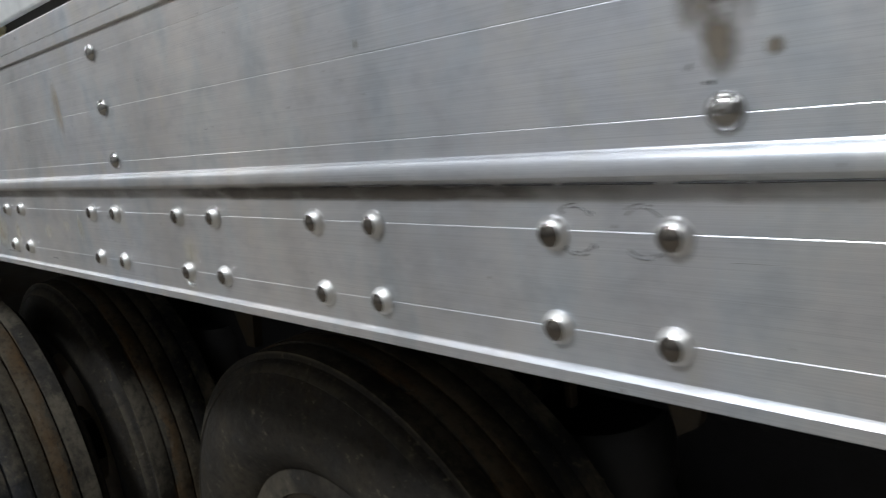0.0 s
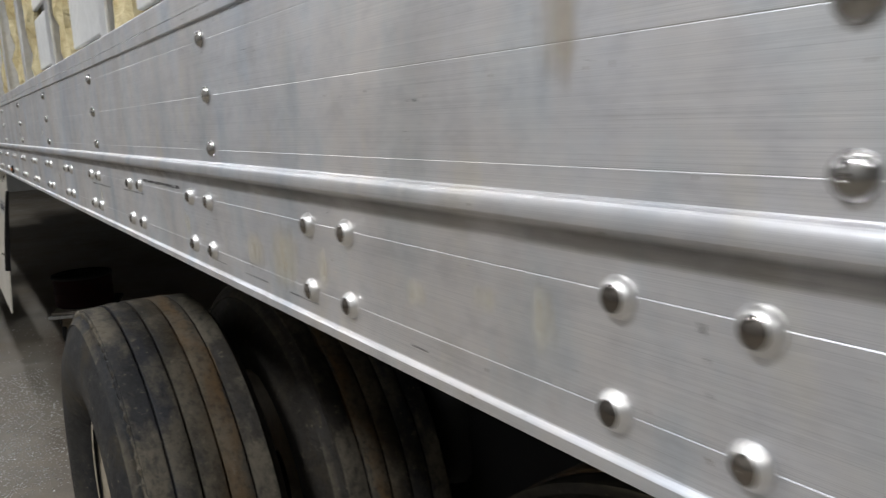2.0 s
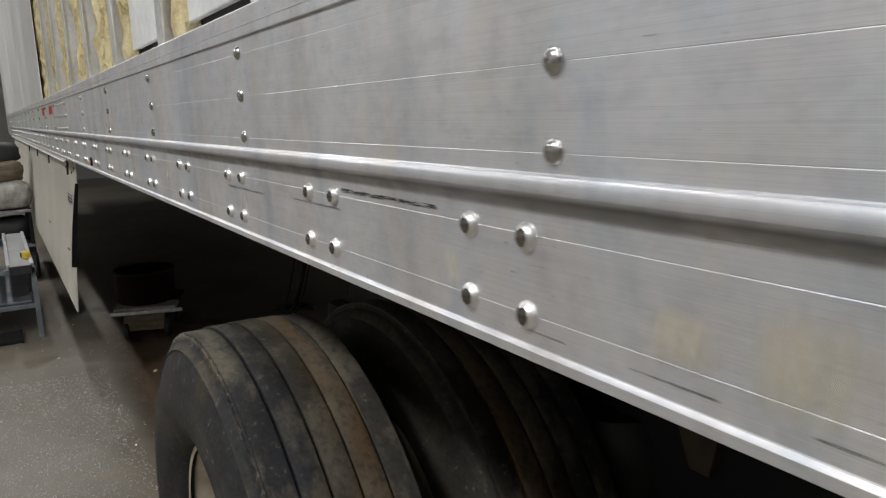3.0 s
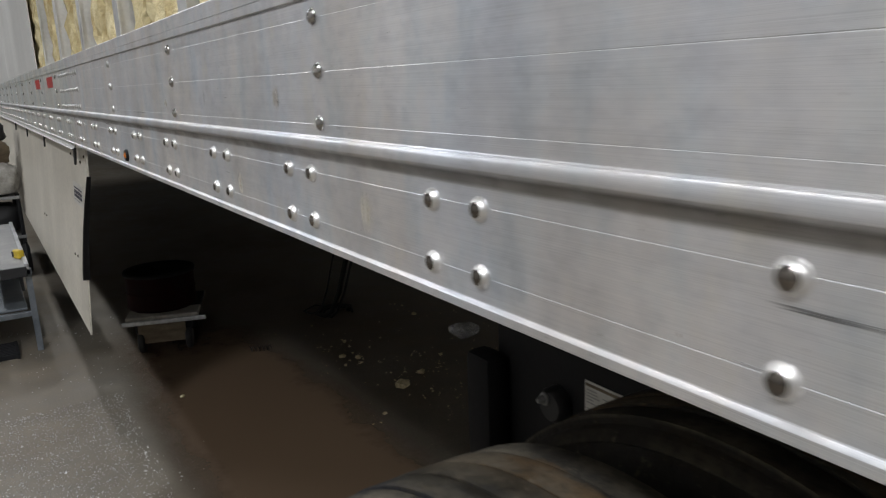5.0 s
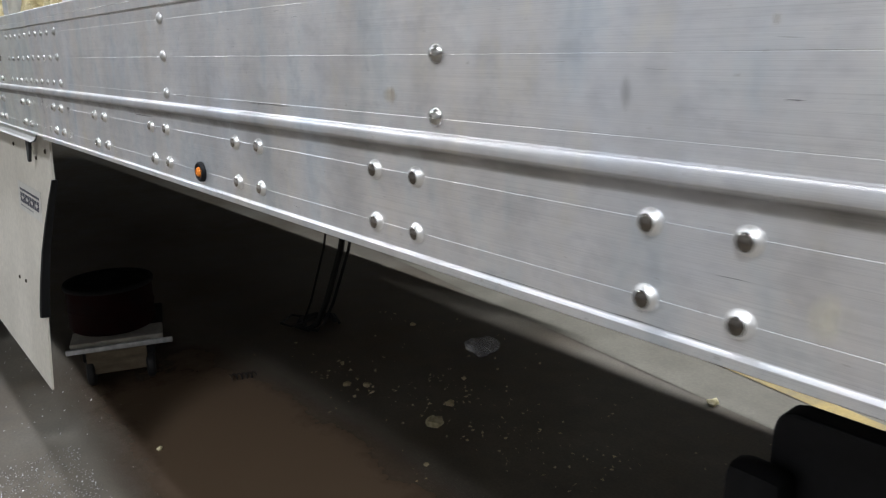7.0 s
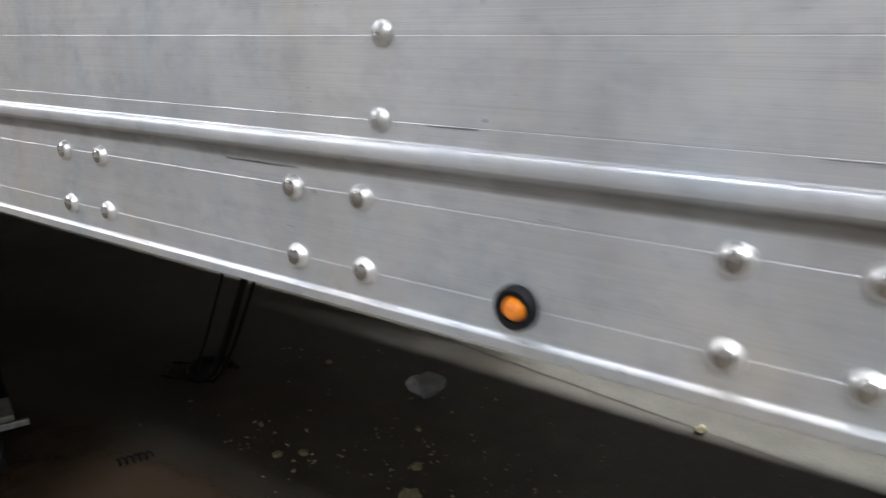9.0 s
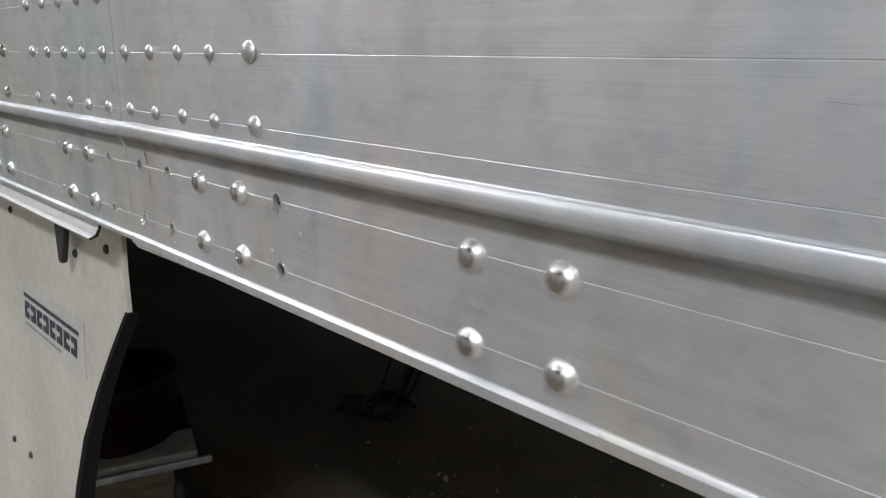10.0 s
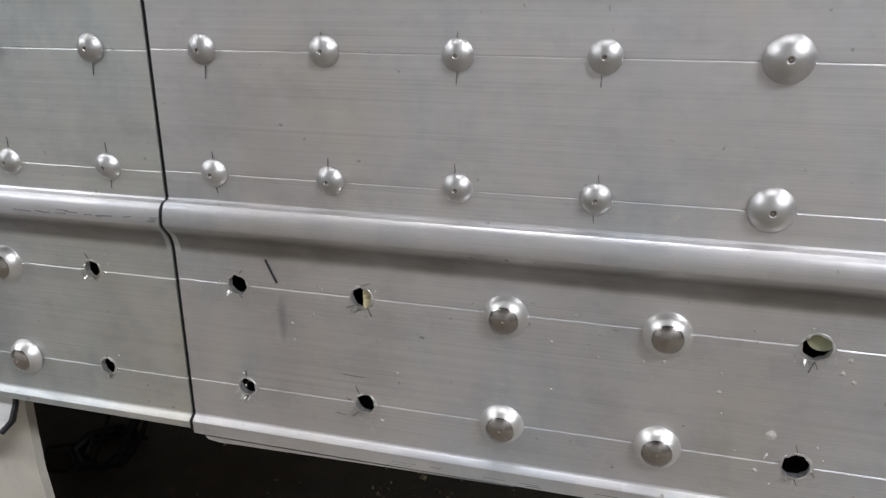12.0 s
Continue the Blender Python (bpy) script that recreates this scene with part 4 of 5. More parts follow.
part("rear_blocker", box_bm(3.62, 5.2, 0.78, 0.80, 0.45, 1.2), M_BLACK, trailer, "added black panel keeping the rear underside dark")

# plate with a data label, ahead of the front axle
LAB_Y = 0.655
plate = part("guard_plate", prism_bm([(1.246, 0.36), (1.246, 0.858), (1.250, 0.878), (1.260, 0.892), (1.280, 0.898), (1.95, 0.898), (1.95, 0.36)], LAB_Y, LAB_Y + 0.05, 0.006), M_BLACK, trailer, "black suspension guard plate")
label_card = part("data_label", box_bm(1.5390, 1.7720, LAB_Y - 0.002, LAB_Y - 0.0005, 0.7210, 0.8310), M_PAPER, plate, "white printed data label with small unreadable text")
part("label_line", box_bm(1.5420, 1.6370, LAB_Y - 0.0032, LAB_Y - 0.0022, 0.8205, 0.8265), M_BOARD, label_card, "brown heading bar")
part("label_line", box_bm(1.6850, 1.7670, LAB_Y - 0.0032, LAB_Y - 0.0022, 0.7930, 0.8230), M_PALE_GREEN, label_card, "faded green picture block")
part("label_line", box_bm(1.6315, 1.6325, LAB_Y - 0.0032, LAB_Y - 0.0022, 0.7230, 0.8290), M_INKGREY, label_card, "fold between the two columns")
rr = random.Random(11)
for k in range(13):
    z = 0.814 - 0.0066 * k
    for xa in (1.545, 1.589, 1.639, 1.682, 1.727):
        if rr.random() < 0.8 and not (xa > 1.677 and z > 0.786):
            part("label_line", box_bm(xa, xa + rr.uniform(0.016, 0.036), LAB_Y - 0.0032, LAB_Y - 0.0022, z - 0.0019, z), M_FAINT, label_card)
part("label_line", box_bm(1.5430, 1.5890, LAB_Y - 0.0032, LAB_Y - 0.0022, 0.7245, 0.7295), M_INK, label_card)
part("valve_box", box_bm(1.205, 1.30, LAB_Y - 0.070, LAB_Y - 0.002, 0.46, 0.815, 0.022), M_BLACK, plate, "black rubber-cased valve housing", True)
part("valve_body", lathe_bm([(0.0, -0.030), (0.030, -0.030), (0.038, -0.022), (0.040, 0.0)], 20), M_GUARD, plate, "round black valve body", True, at=pose(1.462, LAB_Y, 0.752))
part("valve_knob", lathe_bm([(0.0, -0.050), (0.005, -0.050), (0.008, -0.044), (0.009, -0.036), (0.014, -0.034), (0.014, -0.029)], 16), M_GREYBOX, plate, "bright valve fitting", True, at=pose(1.450, LAB_Y, 0.766))

# ---- the floor's clutter ----
def crumbs(name, mat, count, box, size, seed, label, category):
    rr = random.Random(seed)
    bm = bmesh.new()
    x0, x1, y0, y1 = box
    for _ in range(count):
        s = size * rr.uniform(0.35, 1.0) ** 1.5
        c = Vector((rr.uniform(x0, x1), rr.uniform(y0, y1), 0))
        vs = [bm.verts.new(c + Vector((s * rr.uniform(-1, 1), s * rr.uniform(-1, 1), s * h * rr.uniform(0.5, 1.2)))) for h in (0.05, 0.05, 0.05, 0.9, 0.7)]
        bmesh.ops.convex_hull(bm, input=vs)
    return tagged(new(name, finish(bm, name, mat)), label, category, "", "stuff")


crumbs("foam_crumbs", M_CRUMB, 170, (-1.6, 0.9, 0.95, 2.1), 0.009, 1, "yellowish foam crumbs scattered on the concrete", "debris")
crumbs("foam_fragments", M_CRUMB, 32, (-1.15, -0.68, 1.14, 1.33), 0.014, 6, "pale yellow foam fragments on the concrete", "debris")
crumbs("foam_dust", M_CRUMB, 160, (-0.75, 0.35, 1.25, 1.65), 0.009, 7, "fine pale foam dust and bits on the concrete", "debris")
crumbs("metal_swarf", M_SWARF, 1800, (-2.6, 3.2, -1.3, 0.45), 0.0050, 2, "bright metal swarf and drill chips on the floor", "debris")
crumbs("metal_filings", M_SWARF, 4200, (-1.15, 0.60, -0.40, 0.13), 0.0046, 4, "glittering metal filings on the aisle floor", "debris")


def lump(name, x, y, s, mat, seed, label, category):
    """A torn, irregular lump resting on the floor."""
    rr = random.Random(seed)
    bm = bmesh.new()
    bmesh.ops.create_icosphere(bm, subdivisions=2, radius=s)
    for v in bm.verts:
        v.co *= 1 + rr.uniform(-0.28, 0.28)
        v.co.z *= 0.55
    low = min(v.co.z for v in bm.verts)
    ob = new(name, finish(bm, name, mat, True, 50))
    ob.matrix_basis = pose(x, y, -low, 0, 0, rr.uniform(0, 360))
    return tagged(ob, label, category, "lumps of foam on the floor")


for k, (x, y, s) in enumerate(((-0.352, 1.252, 0.034), (-0.897, 1.19, 0.018), (-0.827, 1.25, 0.016), (0.478, 1.285, 0.042), (0.62, 1.50, 0.020), (-1.293, 1.858, 0.016), (-0.447, 1.41, 0.020),
                               (-0.894, 0.363, 0.012), (0.268, 2.222, 0.026), (-0.60, 1.62, 0.012), (-0.15, 1.05, 0.010))):
    lump("foam_lump", x, y, s, M_CRUMB, 20 + k, "torn lump of pale yellow foam on the concrete", "foam lump")

# crumpled clear bag
M_BAG, bn, bl_, bp = material("clear_film", (0.8, 0.8, 0.82), 0.15)
bp.inputs["Transmission Weight"].default_value = 0.75
bp.inputs["IOR"].default_value = 1.2
rr = random.Random(8)
bm = bmesh.new()
bmesh.ops.create_icosphere(bm, subdivisions=3, radius=0.075)
for v in bm.verts:
    k = noise.noise(v.co * 22) * 0.5
    v.co *= 1 + k
    v.co.z *= 0.5
low = min(v.co.z for v in bm.verts)
bag = new("plastic_bag", finish(bm, "plastic_bag", M_BAG))
bag.matrix_basis = pose(-0.745, 1.875, -low)
tagged(bag, "crumpled clear plastic bag on the concrete", "plastic bag")

# coil spring left on the floor
pts = [(-1.295 + 0.05 * k / 60 + 0.014 * math.sin(k * 0.55), 0.820 + 0.102 * k / 60, 0.018 + 0.014 * math.cos(k * 0.55)) for k in range(61)]
tagged(new("coil_spring", finish(tube_bm(pts, 0.0032, 6), "coil_spring", M_BLACK, True)), "dark steel coil spring lying on the floor", "spring")

# cables hanging under the trailer down to the floor
for k, (dx, dy, rad) in enumerate(((0.0, 0.0, 0.016), (0.05, 0.02, 0.008), (-0.10, -0.05, 0.006))):
    pts = [(-1.16 + dx, 1.5 + dy, 1.25), (-1.27 + dx * 0.9, 1.5 + dy, 0.85), (-1.38 + dx * 0.8, 1.49 + dy, 0.48), (-1.50 + dx * 0.7, 1.46 + dy, 0.18), (-1.555 + dx * 0.6, 1.43 + dy, 0.05),
           (-1.60 + dx, 1.40 + dy, 0.010), (-1.68 + dx, 1.38 + dy, 0.010), (-1.76 + dx, 1.44, 0.010), (-1.77, 1.54 + dy, 0.010), (-1.70, 1.60 + dy, 0.010), (-1.62 + dx, 1.57, 0.012)]
    part("air_hose", tube_bm(pts, rad, 8), M_CABLE, trailer, "slack black air hose", True)

# low dolly with a red drum
dolly = tagged(empty("dolly", pose(-1.81, 0.47, 0, 0, 0, -19)), "low white steel dolly on casters under the trailer", "dolly")
part("platform", box_bm(0.045, 0.205, -0.15, 0.235, 0.186, 0.212, 0.006), M_MACHINE, dolly)
part("deck", box_bm(-0.26, 0.044, -0.15, 0.235, 0.186, 0.211, 0.006), M_BLACK, dolly, "dark rear deck")
part("skirt_board", box_bm(0.195, 0.207, -0.09, 0.16, 0.060, 0.1855, 0.002), M_BOARD, dolly, "brown stained board below the platform")
part("rim_rail", box_bm(0.214, 0.230, -0.165, 0.275, 0.172, 0.196, 0.004), M_PLANK, dolly, "bright metal edge rail")
for cx in (-0.2, 0.17):
    for cy in (-0.08, 0.17):
        c = part("caster", lathe_bm([(0.0, -0.018), (0.05, -0.018), (0.062, -0.012), (0.064, 0.0), (0.062, 0.012), (0.05, 0.018), (0.0, 0.018)], 20), M_GUARD, dolly, "", True, at=pose(cx, cy, 0.064))
        part("fork", box_bm(-0.02, 0.02, -0.026, 0.026, 0.05, 0.121, 0.004), M_BLACK, c)
drum = tagged(empty("drum", pose(-1.83, 0.50, 0.2125)), "dark red steel drum standing on the dolly", "drum")
part("barrel", lathe_bm([(0.0, 0.0), (0.178, 0.0), (0.188, 0.010), (0.186, 0.09), (0.191, 0.10), (0.186, 0.11), (0.186, 0.20), (0.0, 0.20)], 40), M_REDPAINT, drum, "", True, at=pose(0, 0, 0, 90))
part("rim", lathe_bm([(0.178, 0.196), (0.194, 0.196), (0.197, 0.206), (0.192, 0.216), (0.180, 0.216)], 40, closed=True), M_BLACK, drum, "dark rolled rim", True, at=pose(0, 0, 0, 90))
part("lid", lathe_bm([(0.0, 0.2015), (0.177, 0.2015), (0.177, 0.206), (0.0, 0.207)], 40), M_BLACK, drum, "dark lid", True, at=pose(0, 0, 0, 90))

# work bench in the aisle
bench = tagged(empty("work_bench", pose(-2.12, -0.12, 0)), "blue-grey steel trestle bench with an aluminium plank top", "bench")
for bx in (-0.02, -1.55):
    for by in (-0.02, -0.60):
        part("leg", tube_bm([(bx + (0.03 if bx > -1 else -0.03), by, 0.0), (bx, by, 0.46)], 0.022, 4), M_BENCH, bench)
    part("cross_rail", box_bm(bx - 0.015, bx + 0.015, -0.60, -0.02, 0.20, 0.23, 0.003), M_BENCH, bench)
    part("top_rail", box_bm(bx - 0.02, bx + 0.02, -0.62, 0.0, 0.44, 0.475, 0.003), M_BENCH, bench)
part("side_rail", box_bm(-1.55, 0.0, -0.035, -0.005, 0.43, 0.474, 0.003), M_BENCH, bench)
for k in range(3):
    yb = -0.01 - 0.19 * k
    xe = 0.03 - 0.05 * k
    part("plank", box_bm(-1.66, xe, yb - 0.16, yb, 0.4765, 0.500, 0.004), M_GREYBOX, bench, "scuffed grey aluminium plank")
    for off in (0.012, 0.148):
        part("plank_rail", box_bm(-1.66, xe + 0.004, yb - off - 0.011, yb - off + 0.011, 0.5005, 0.513, 0.003), M_PLANK, bench, "thin bright aluminium rail")
    part("plank_end", box_bm(xe + 0.0005, xe + 0.008, yb - 0.145, yb - 0.015, 0.440, 0.497, 0.003), M_GUARD, bench, "dark plastic end cap")
part("lower_shelf", box_bm(-1.5, -0.05, -0.58, -0.05, 0.232, 0.245, 0.002), M_BENCH, bench)
tool = tagged(empty("tape_measure", pose(-2.34, -0.165, 0.5005, 0, 0, 25)), "yellow and black tape measure on the bench", "tape measure")
part("case", box_bm(-0.036, 0.036, -0.019, 0.019, 0.0, 0.052, 0.010), M_YELLOW, tool)
part("band", box_bm(-0.038, -0.014, -0.021, 0.021, 0.008, 0.044, 0.005), M_GUARD, tool)
part("hook", box_bm(0.0362, 0.046, -0.008, 0.008, 0.003, 0.007, 0.001), M_RIVET, tool)
grate = tagged(empty("floor_grate", pose(-2.15, -0.40, 0.0)), "dark steel floor grate on the concrete", "grate")
for k in range(9):
    part("bar", box_bm(-0.13 + 0.03 * k, -0.115 + 0.03 * k, -0.14, 0.14, 0.001, 0.028, 0.003), M_BLACK, grate)
for y in (-0.145, 0.145):
    part("frame_bar", box_bm(-0.14, 0.14, y - 0.008, y + 0.008, 0.001, 0.028, 0.002), M_BLACK, grate)

# loaded cart further along the aisle
cart = tagged(empty("tool_cart", pose(-4.7, -0.31, 0)), "black steel cart loaded with sacks and parts", "cart")
for cx in (-0.42, 0.42):
    for cy in (-0.26, 0.26):
        part("leg", tube_bm([(cx, cy, 0.12), (cx, cy, 0.655)], 0.016, 8), M_BLACK, cart)
        part("wheel", lathe_bm([(0.0, -0.022), (0.05, -0.026), (0.11, -0.024), (0.13, 0.0), (0.11, 0.024), (0.05, 0.026), (0.0, 0.026)], 24), M_GUARD, cart, "", True, at=pose(cx, cy, 0.13))
for z in (0.30, 0.62):
    part("shelf", box_bm(-0.45, 0.45, -0.28, 0.28, z, z + 0.025, 0.004), M_GREYBOX, cart)


def sack(x, y, z, sx, sy, sz, mat, seed, label):
    bm = bmesh.new()
    bmesh.ops.create_icosphere(bm, subdivisions=3, radius=1.0)
    for v in bm.verts:
        q = v.co.copy()
        v.co = Vector([math.copysign(abs(c) ** 0.6, c) for c in q])
        v.co *= 1 + 0.16 * noise.noise(q * 2.2 + Vector((seed, 0, 0))) + 0.05 * noise.noise(q * 6 + Vector((0, seed, 0)))
        v.co = Vector((v.co.x * sx, v.co.y * sy, v.co.z * sz))
    low = min(v.co.z for v in bm.verts)
    ob = new("sack", finish(bm, "sack", mat, True, 60))
    ob.matrix_basis = pose(x, y, z - low)
    return tagged(ob, label, "sack")


sack(-4.45, -0.20, 0.645, 0.21, 0.19, 0.13, M_CLOTH, 1, "white crumpled sack lying on the cart")
sack(-4.88, -0.26, 0.645, 0.20, 0.21, 0.15, M_CLOTH, 2, "white crumpled sack lying on the cart")
sack(-4.48, -0.22, 0.325, 0.22, 0.18, 0.12, M_GUARD, 3, "black bundle on the lower shelf of the cart")
sack(-4.47, -0.20, 0.885, 0.15, 0.15, 0.10, M_BOARD, 4, "brown stained rag bundle on a white sack")
sack(-4.86, -0.26, 0.920, 0.17, 0.17, 0.12, M_GUARD, 5, "black rag bundle on a white sack")
sack(-4.52, -0.20, 1.060, 0.14, 0.14, 0.09, M_GUARD, 6, "black rag bundle on top of the pile")

# half-lit brown band of floor inside the rail, painted together with its dirt
halflit = bmesh.new()
halflit.faces.new([halflit.verts.new(c) for c in ((-2.6, 0.10, 0.003), (2.4, 0.10, 0.003), (2.4, 1.12, 0.003), (-2.6, 1.12, 0.003))])
tagged(new("halflit_patch", finish(halflit, "halflit_patch", M_HALFLIT_DIRT)), "brown dirt and painted half-light on the concrete under the trailer", "stain", "", "structure")

# ---- marks on the rail ----
def mark(x0, x1, z0, z1, mat, label, y=-0.0006):
    bm = bmesh.new()
    f = [bm.verts.new(c) for c in ((x0, y, z0), (x1, y, z0), (x1, y, z1), (x0, y, z1))]
    bm.faces.new(f)
    return part("mark", bm, mat, trailer, label)


def grime_shade_strip(x0, x1, label, mat=None, lift=0.0):
    """Dirt and painted shade under the bead, lying on its underside and the face below."""
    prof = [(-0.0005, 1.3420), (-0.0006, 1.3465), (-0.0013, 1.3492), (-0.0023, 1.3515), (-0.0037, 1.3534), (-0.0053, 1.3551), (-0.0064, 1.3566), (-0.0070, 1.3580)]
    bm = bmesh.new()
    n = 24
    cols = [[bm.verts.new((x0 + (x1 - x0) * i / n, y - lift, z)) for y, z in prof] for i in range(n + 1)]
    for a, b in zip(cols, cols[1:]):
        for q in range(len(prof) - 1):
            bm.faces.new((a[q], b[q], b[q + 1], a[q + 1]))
    return part("grime_shade", bm, mat or M_GRIME_SHADE, trailer, label)


# brown films: the shade below the bead is painted in along with dirt
M_GRIME_SHADE = worn_mark("bead_grime_shade", (0.10, 0.082, 0.062), 0.22, (0.5, 1, 0.8), 9.0, 0.6, 0.34, 0.52, ("Z",), 3.6)
M_GRIME_SHADE_THICK = worn_mark("thick_grime_shade", (0.085, 0.070, 0.055), 0.22, (2.0, 1, 3.0), 14.0, 0.6, 0.25, 0.66, ("X", "Z"), 3.0)
M_STREAK = worn_mark("long_scuff", (0.03, 0.028, 0.026), 0.40, (0.5, 1, 30), 30.0, 0.6, 0.16, 0.6, ("X", "Z"), 5.0)
grime_shade_strip(-0.215, 4.9, "brown dirt and painted shade under the bead")
grime_shade_strip(3.70, 4.30, "thick dark dirt and painted shade under the bead", M_GRIME_SHADE_THICK, 0.0002)
rg = random.Random(21)
x = 4.02
while x < 4.42:
    step = rg.uniform(0.02, 0.07)
    part("grime_shade", tube_bm([(x, -0.0036, 1.3541), (x + step * 0.5, -0.0039, 1.3544 + rg.uniform(-0.0002, 0.0002)), (x + step, -0.0036, 1.3541)], 0.0006, 5), M_GUARD, trailer, "black dirt in the crease under the bead")
    x += step + rg.uniform(0.001, 0.012)
grime_shade_strip(-3.0, -0.222, "brown dirt and painted shade under the bead")
mark(2.725, 2.975, 1.3345, 1.3395, M_SCUFF, "black scuff")
mark(2.600, 2.795, 1.3165, 1.3195, M_STREAK, "thin black scuff")
mark(2.330, 2.570, 1.3125, 1.3165, M_STREAK, "thin black scuff")
for x0, x1, z0, z1 in ((3.130, 3.215, 1.2620, 1.3250), (3.185, 3.290, 1.2500, 1.3470)):
    mark(x0, x1, z0, z1, M_CHALK, "dried chalky stain", -0.0006 - 0.0001 * (x0 * 100 % 7))
for x0, x1, z0, z1 in ((3.415, 3.460, 1.284, 1.322), (3.485, 3.525, 1.296, 1.328), (3.530, 3.568, 1.276, 1.345), (2.930, 2.985, 1.266, 1.330), (3.29, 3.33, 1.270, 1.328),
                       (2.42, 2.47, 1.264, 1.326), (1.92, 1.98, 1.268, 1.340), (3.78, 3.83, 1.264, 1.330), (1.55, 1.60, 1.266, 1.325)):
    mark(x0, x1, z0, z1, M_CHALK_FAINT, "faint dried stain")
mark(3.535, 3.590, 1.384, 1.498, M_DRIP, "brown run")
mark(1.715, 1.760, 1.384, 1.430, M_DRIP, "brown run")
mark(4.262, 4.322, 1.386, 1.500, M_BROWN, "brown greasy smear")
mark(4.280, 4.308, 1.388, 1.430, M_BROWN, "brown greasy smear", -0.0007)
mark(4.309, 4.321, 1.399, 1.411, M_BROWN, "brown spot", -0.0008)
mark(4.0715, 4.0755, 1.4330, 1.4440, M_BROWN, "brown streak")
mark(4.276, 4.2845, 1.3965, 1.4055, M_SMUDGE, "dark smudge")
mark(4.282, 4.294, 1.3915, 1.3965, M_SMUDGE, "dark smudge")
mark(4.244, 4.248, 1.3950, 1.3990, M_SMUDGE, "dark smudge")
mark(3.631, 3.640, 1.319, 1.331, M_SMUDGE, "dark smudge")
mark(3.635, 3.641, 1.309, 1.316, M_SMUDGE, "dark smudge")
mark(3.634, 3.645, 1.297, 1.304, M_SMUDGE, "dark smudge")
mark(3.022, 3.032, 1.317, 1.326, M_SMUDGE, "dark smudge")
mark(3.028, 3.041, 1.3025, 1.3065, M_SMUDGE, "dark smudge")
for x0, x1 in ((3.035, 3.095), (3.120, 3.210), (3.228, 3.312), (3.425, 3.452)):
    mark(x0, x1, 1.2683, 1.2704, M_STREAK, "thin black scuff")
mark(1.24, 1.56, 1.2607, 1.2622, M_STREAK, "thin black scuff along the lip")
mark(0.85, 1.03, 1.3782, 1.3812, M_STREAK, "fine scratch")
mark(0.655, 0.712, 1.3792, 1.3812, M_STREAK, "fine scratch")
mark(0.700, 0.712, 1.3830, 1.3890, M_SMUDGE, "dark smudge")
mark(0.455, 0.575, 1.3425, 1.3450, M_STREAK, "fine scratch")
mark(0.560, 0.575, 1.321, 1.334, M_SMUDGE, "dark smudge")
mark(1.893, 1.917, 1.375, 1.3825, M_SMUDGE, "dark smudge")
mark(1.738, 1.750, 1.389, 1.415, M_SMUDGE, "dark smudge")
mark(1.165, 1.200, 1.384, 1.412, M_DRIP, "brown spot")
mark(1.428, 1.446, 1.386, 1.428, M_SMEAR, "grey run")
mark(1.537, 1.549, 1.4070, 1.4082, M_SCUFF, "dark dash")
mark(1.526, 1.533, 1.441, 1.456, M_DRIP, "brown drip")
mark(3.43, 3.46, 1.411, 1.416, M_SMUDGE, "dark smudge")
mark(-0.172, -0.162, 1.297, 1.337, M_SMEAR, "grey smear under a pen stroke")
mark(-0.030, -0.0255, 1.3253, 1.3272, M_SMUDGE, "dark speck")
mark(-0.0255, -0.0190, 1.3283, 1.3300, M_SMUDGE, "dark speck")
for (xa, za, xb, zb) in ((-0.1733, 1.3443, -0.1685, 1.3338),):
    part("pen_mark", tube_bm([(xa, -0.0003, za), (xb, -0.0003, zb)], 0.0005, 4), M_PEN, trailer)
rr = random.Random(9)
for k in range(9):
    x = -0.0335 - 0.0535 * k
    if abs(x - SEAM) < 0.004:
        continue
    for z in Z_U:
        for s in (-1, 1):
            if rr.random() < 0.7:
                h = rr.uniform(0.0015, 0.0055)
                xx = x + rr.uniform(-0.001, 0.001)
                part("pen_mark", tube_bm([(xx, 0.0001 if x < SEAM else -0.0003, z + s * 0.0060), (xx + rr.uniform(-0.0006, 0.0006), 0.0001 if x < SEAM else -0.0003, z + s * (0.0060 + h))], 0.00017, 4), M_PEN, trailer)
# broken ring marks left by a tool between two fasteners
for cx in (4.2175, 4.2535):
    for r in (0.0112, 0.0130):
        for a0 in list(range(38, 132, 10)) + list(range(226, 322, 10)):
            if random.Random(a0 * 7 + int(cx * 1000) + int(r * 10000)).random() < 0.62:
                a, b = radians(a0), radians(a0 + 9)
                part("pen_mark", tube_bm([(cx + r * math.cos(a), -0.0001, Z_A + 0.0003 + r * math.sin(a)), (cx + r * math.cos(b), -0.0001, Z_A + 0.0003 + r * math.sin(b))], 0.0005, 4), M_INKGREY, trailer)
part("tool_ring", tube_bm([(3.7945 + 0.0108 * math.cos(radians(a)), -0.0003, 1.2770 + 0.0108 * math.sin(radians(a))) for a in range(215, 331, 12)], 0.0006, 5), M_SWARF, trailer, "bright crescent pressed by a riveting tool")
part("tool_ring", tube_bm([(3.7945 + 0.0126 * math.cos(radians(a)), -0.0002, 1.2770 + 0.0126 * math.sin(radians(a))) for a in range(235, 316, 10)], 0.0004, 5), M_SWARF, trailer, "bright crescent pressed by a riveting tool")

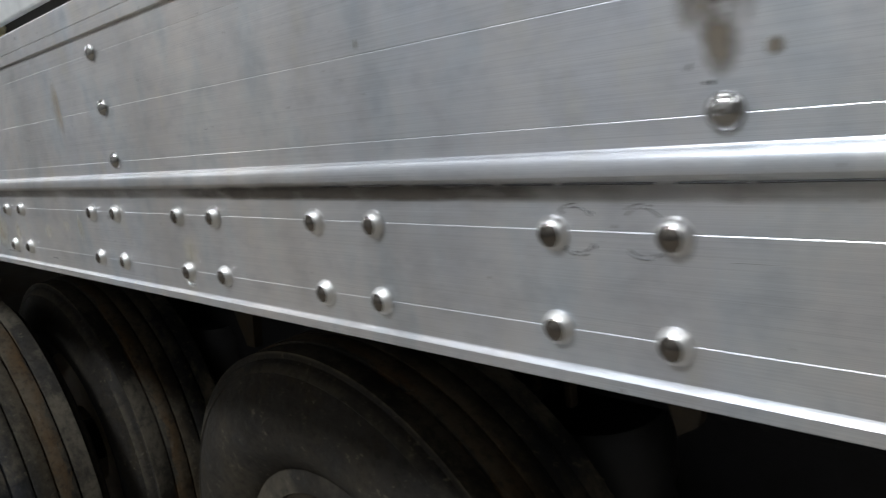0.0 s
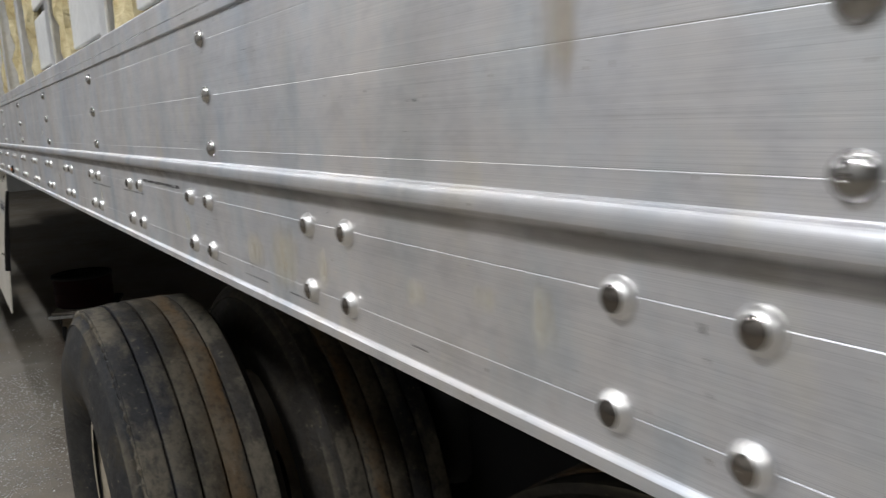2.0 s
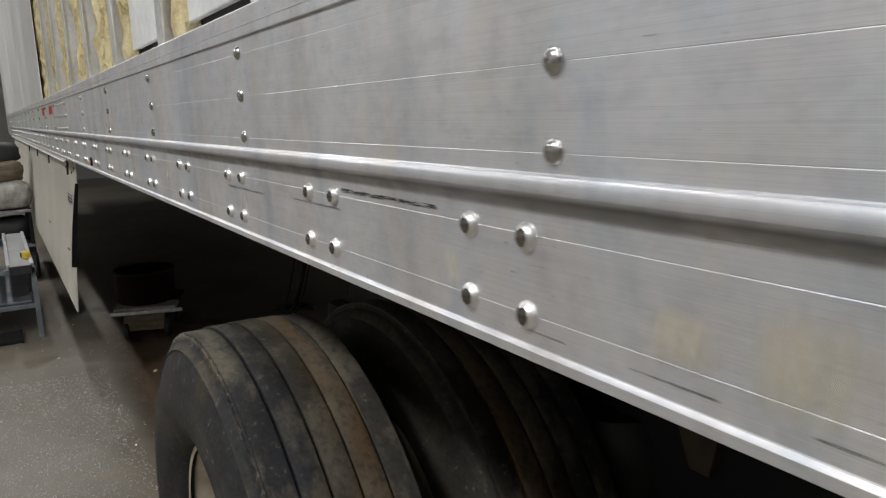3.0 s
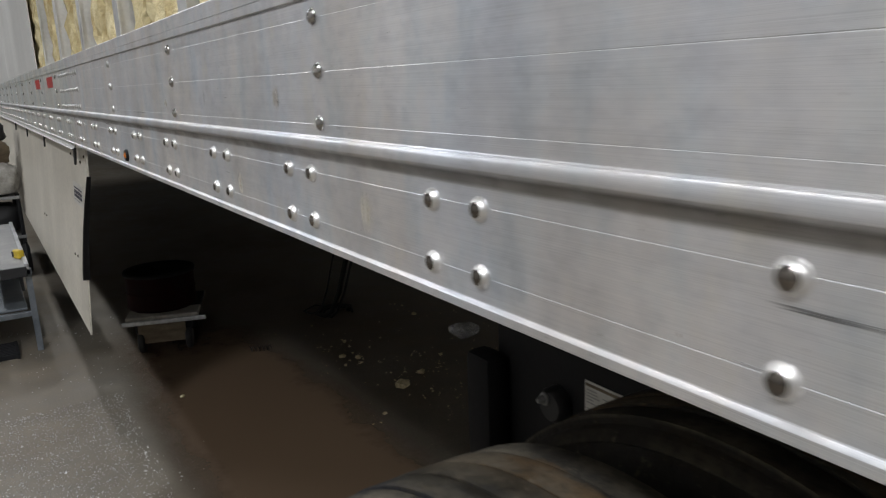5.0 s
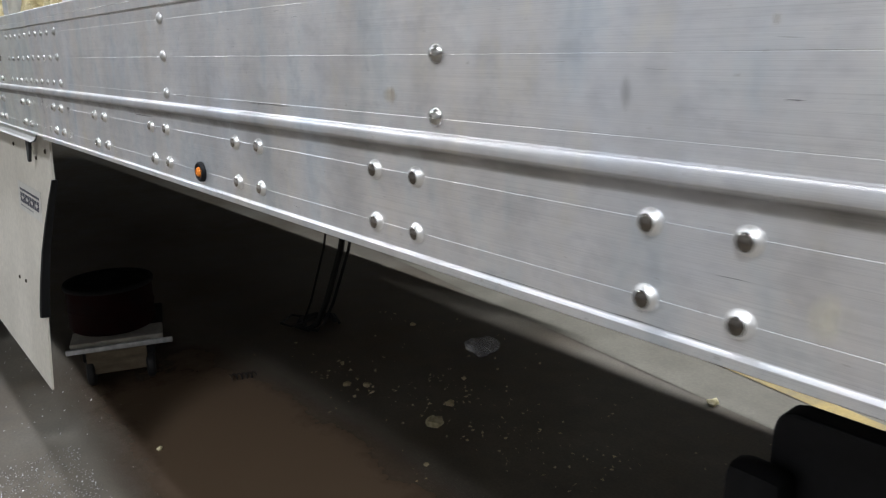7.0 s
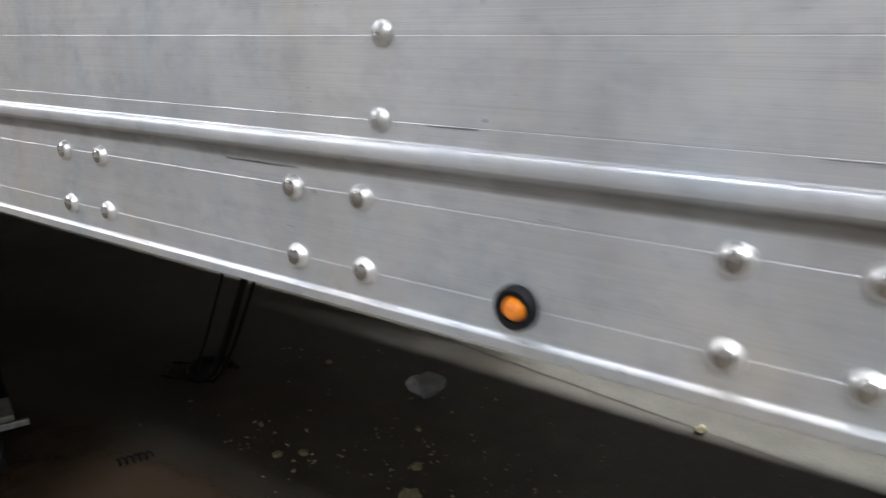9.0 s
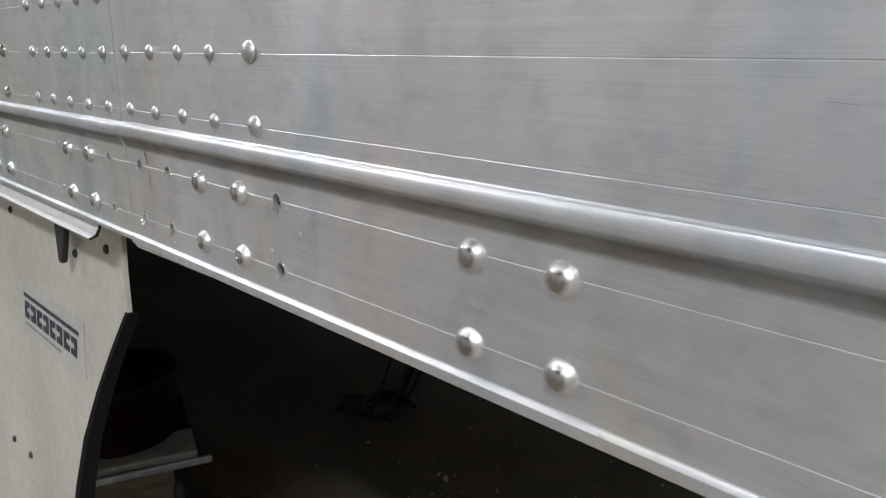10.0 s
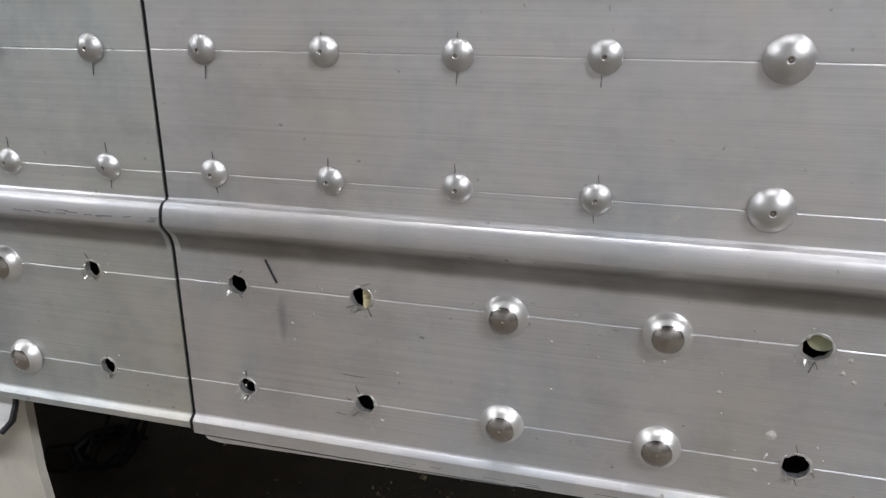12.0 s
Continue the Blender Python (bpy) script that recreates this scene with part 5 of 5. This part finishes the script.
# black scuffs on the bead by the joint and along the lip
rg = random.Random(44)
for k in range(16):
    x = rg.uniform(-0.300, -0.224)
    z = 1.3608 + rg.uniform(-0.0014, 0.0010)
    part("scuff", tube_bm([(x, -0.0063, z), (x + rg.uniform(0.002, 0.007), -0.0063, z + rg.uniform(-0.0003, 0.0003))], rg.uniform(0.0002, 0.0004), 4), M_INKGREY, trailer)
for k in range(14):
    x = rg.uniform(-0.14, 0.16)
    z = 1.2522 + rg.uniform(-0.0008, 0.0016)
    part("scuff", tube_bm([(x, -0.0031, z), (x + rg.uniform(0.003, 0.012), -0.0031, z + rg.uniform(-0.0001, 0.0001))], rg.uniform(0.00015, 0.0003), 4), M_GREYBOX, trailer)

# fine scratches and dried splashes along the rail
rr = random.Random(31)
for k in range(60):
    x = rr.uniform(-0.2, 4.4)
    z = rr.choice((rr.uniform(1.264, 1.342), rr.uniform(1.376, 1.496)))
    length, tip = rr.uniform(0.003, 0.018), rr.uniform(-0.0008, 0.0008)
    part("scratch", tube_bm([(x, -0.00012, z), (x + length * 0.5, -0.00016, z + tip), (x + length, -0.00012, z + tip * 1.4)], rr.uniform(0.00008, 0.00015), 4), M_INKGREY if k % 3 else M_PEN, trailer)
splash = bmesh.new()
for k in range(70):
    x = rr.uniform(-0.20, 0.14) if k < 40 else rr.uniform(0.2, 4.3)
    z = rr.uniform(1.264, 1.344)
    r = rr.uniform(0.0003, 0.0011)
    rim = [splash.verts.new((x + r * rr.uniform(0.6, 1.3) * math.cos(a), -0.0001, z + r * rr.uniform(0.6, 1.3) * math.sin(a))) for a in [i * math.pi / 4 for i in range(8)]]
    top = splash.verts.new((x, -0.0004, z))
    for i in range(8):
        splash.faces.new((rim[i], rim[(i + 1) % 8], top))
for x, z, r in ((0.0392, 1.2917, 0.0021), (0.0775, 1.3113, 0.0018), (0.060, 1.3215, 0.0014), (-0.0465, 1.2990, 0.0008), (0.062, 1.3270, 0.0013)):
    rim = [splash.verts.new((x + r * rr.uniform(0.7, 1.15) * math.cos(a), -0.0001, z + r * rr.uniform(0.7, 1.15) * math.sin(a))) for a in [i * math.pi / 6 for i in range(12)]]
    top = splash.verts.new((x, -0.0006, z))
    for i in range(12):
        splash.faces.new((rim[i], rim[(i + 1) % 12], top))
tagged(part("splash", splash, M_STICKER, trailer, "tiny dried beige splashes"), kind="stuff")
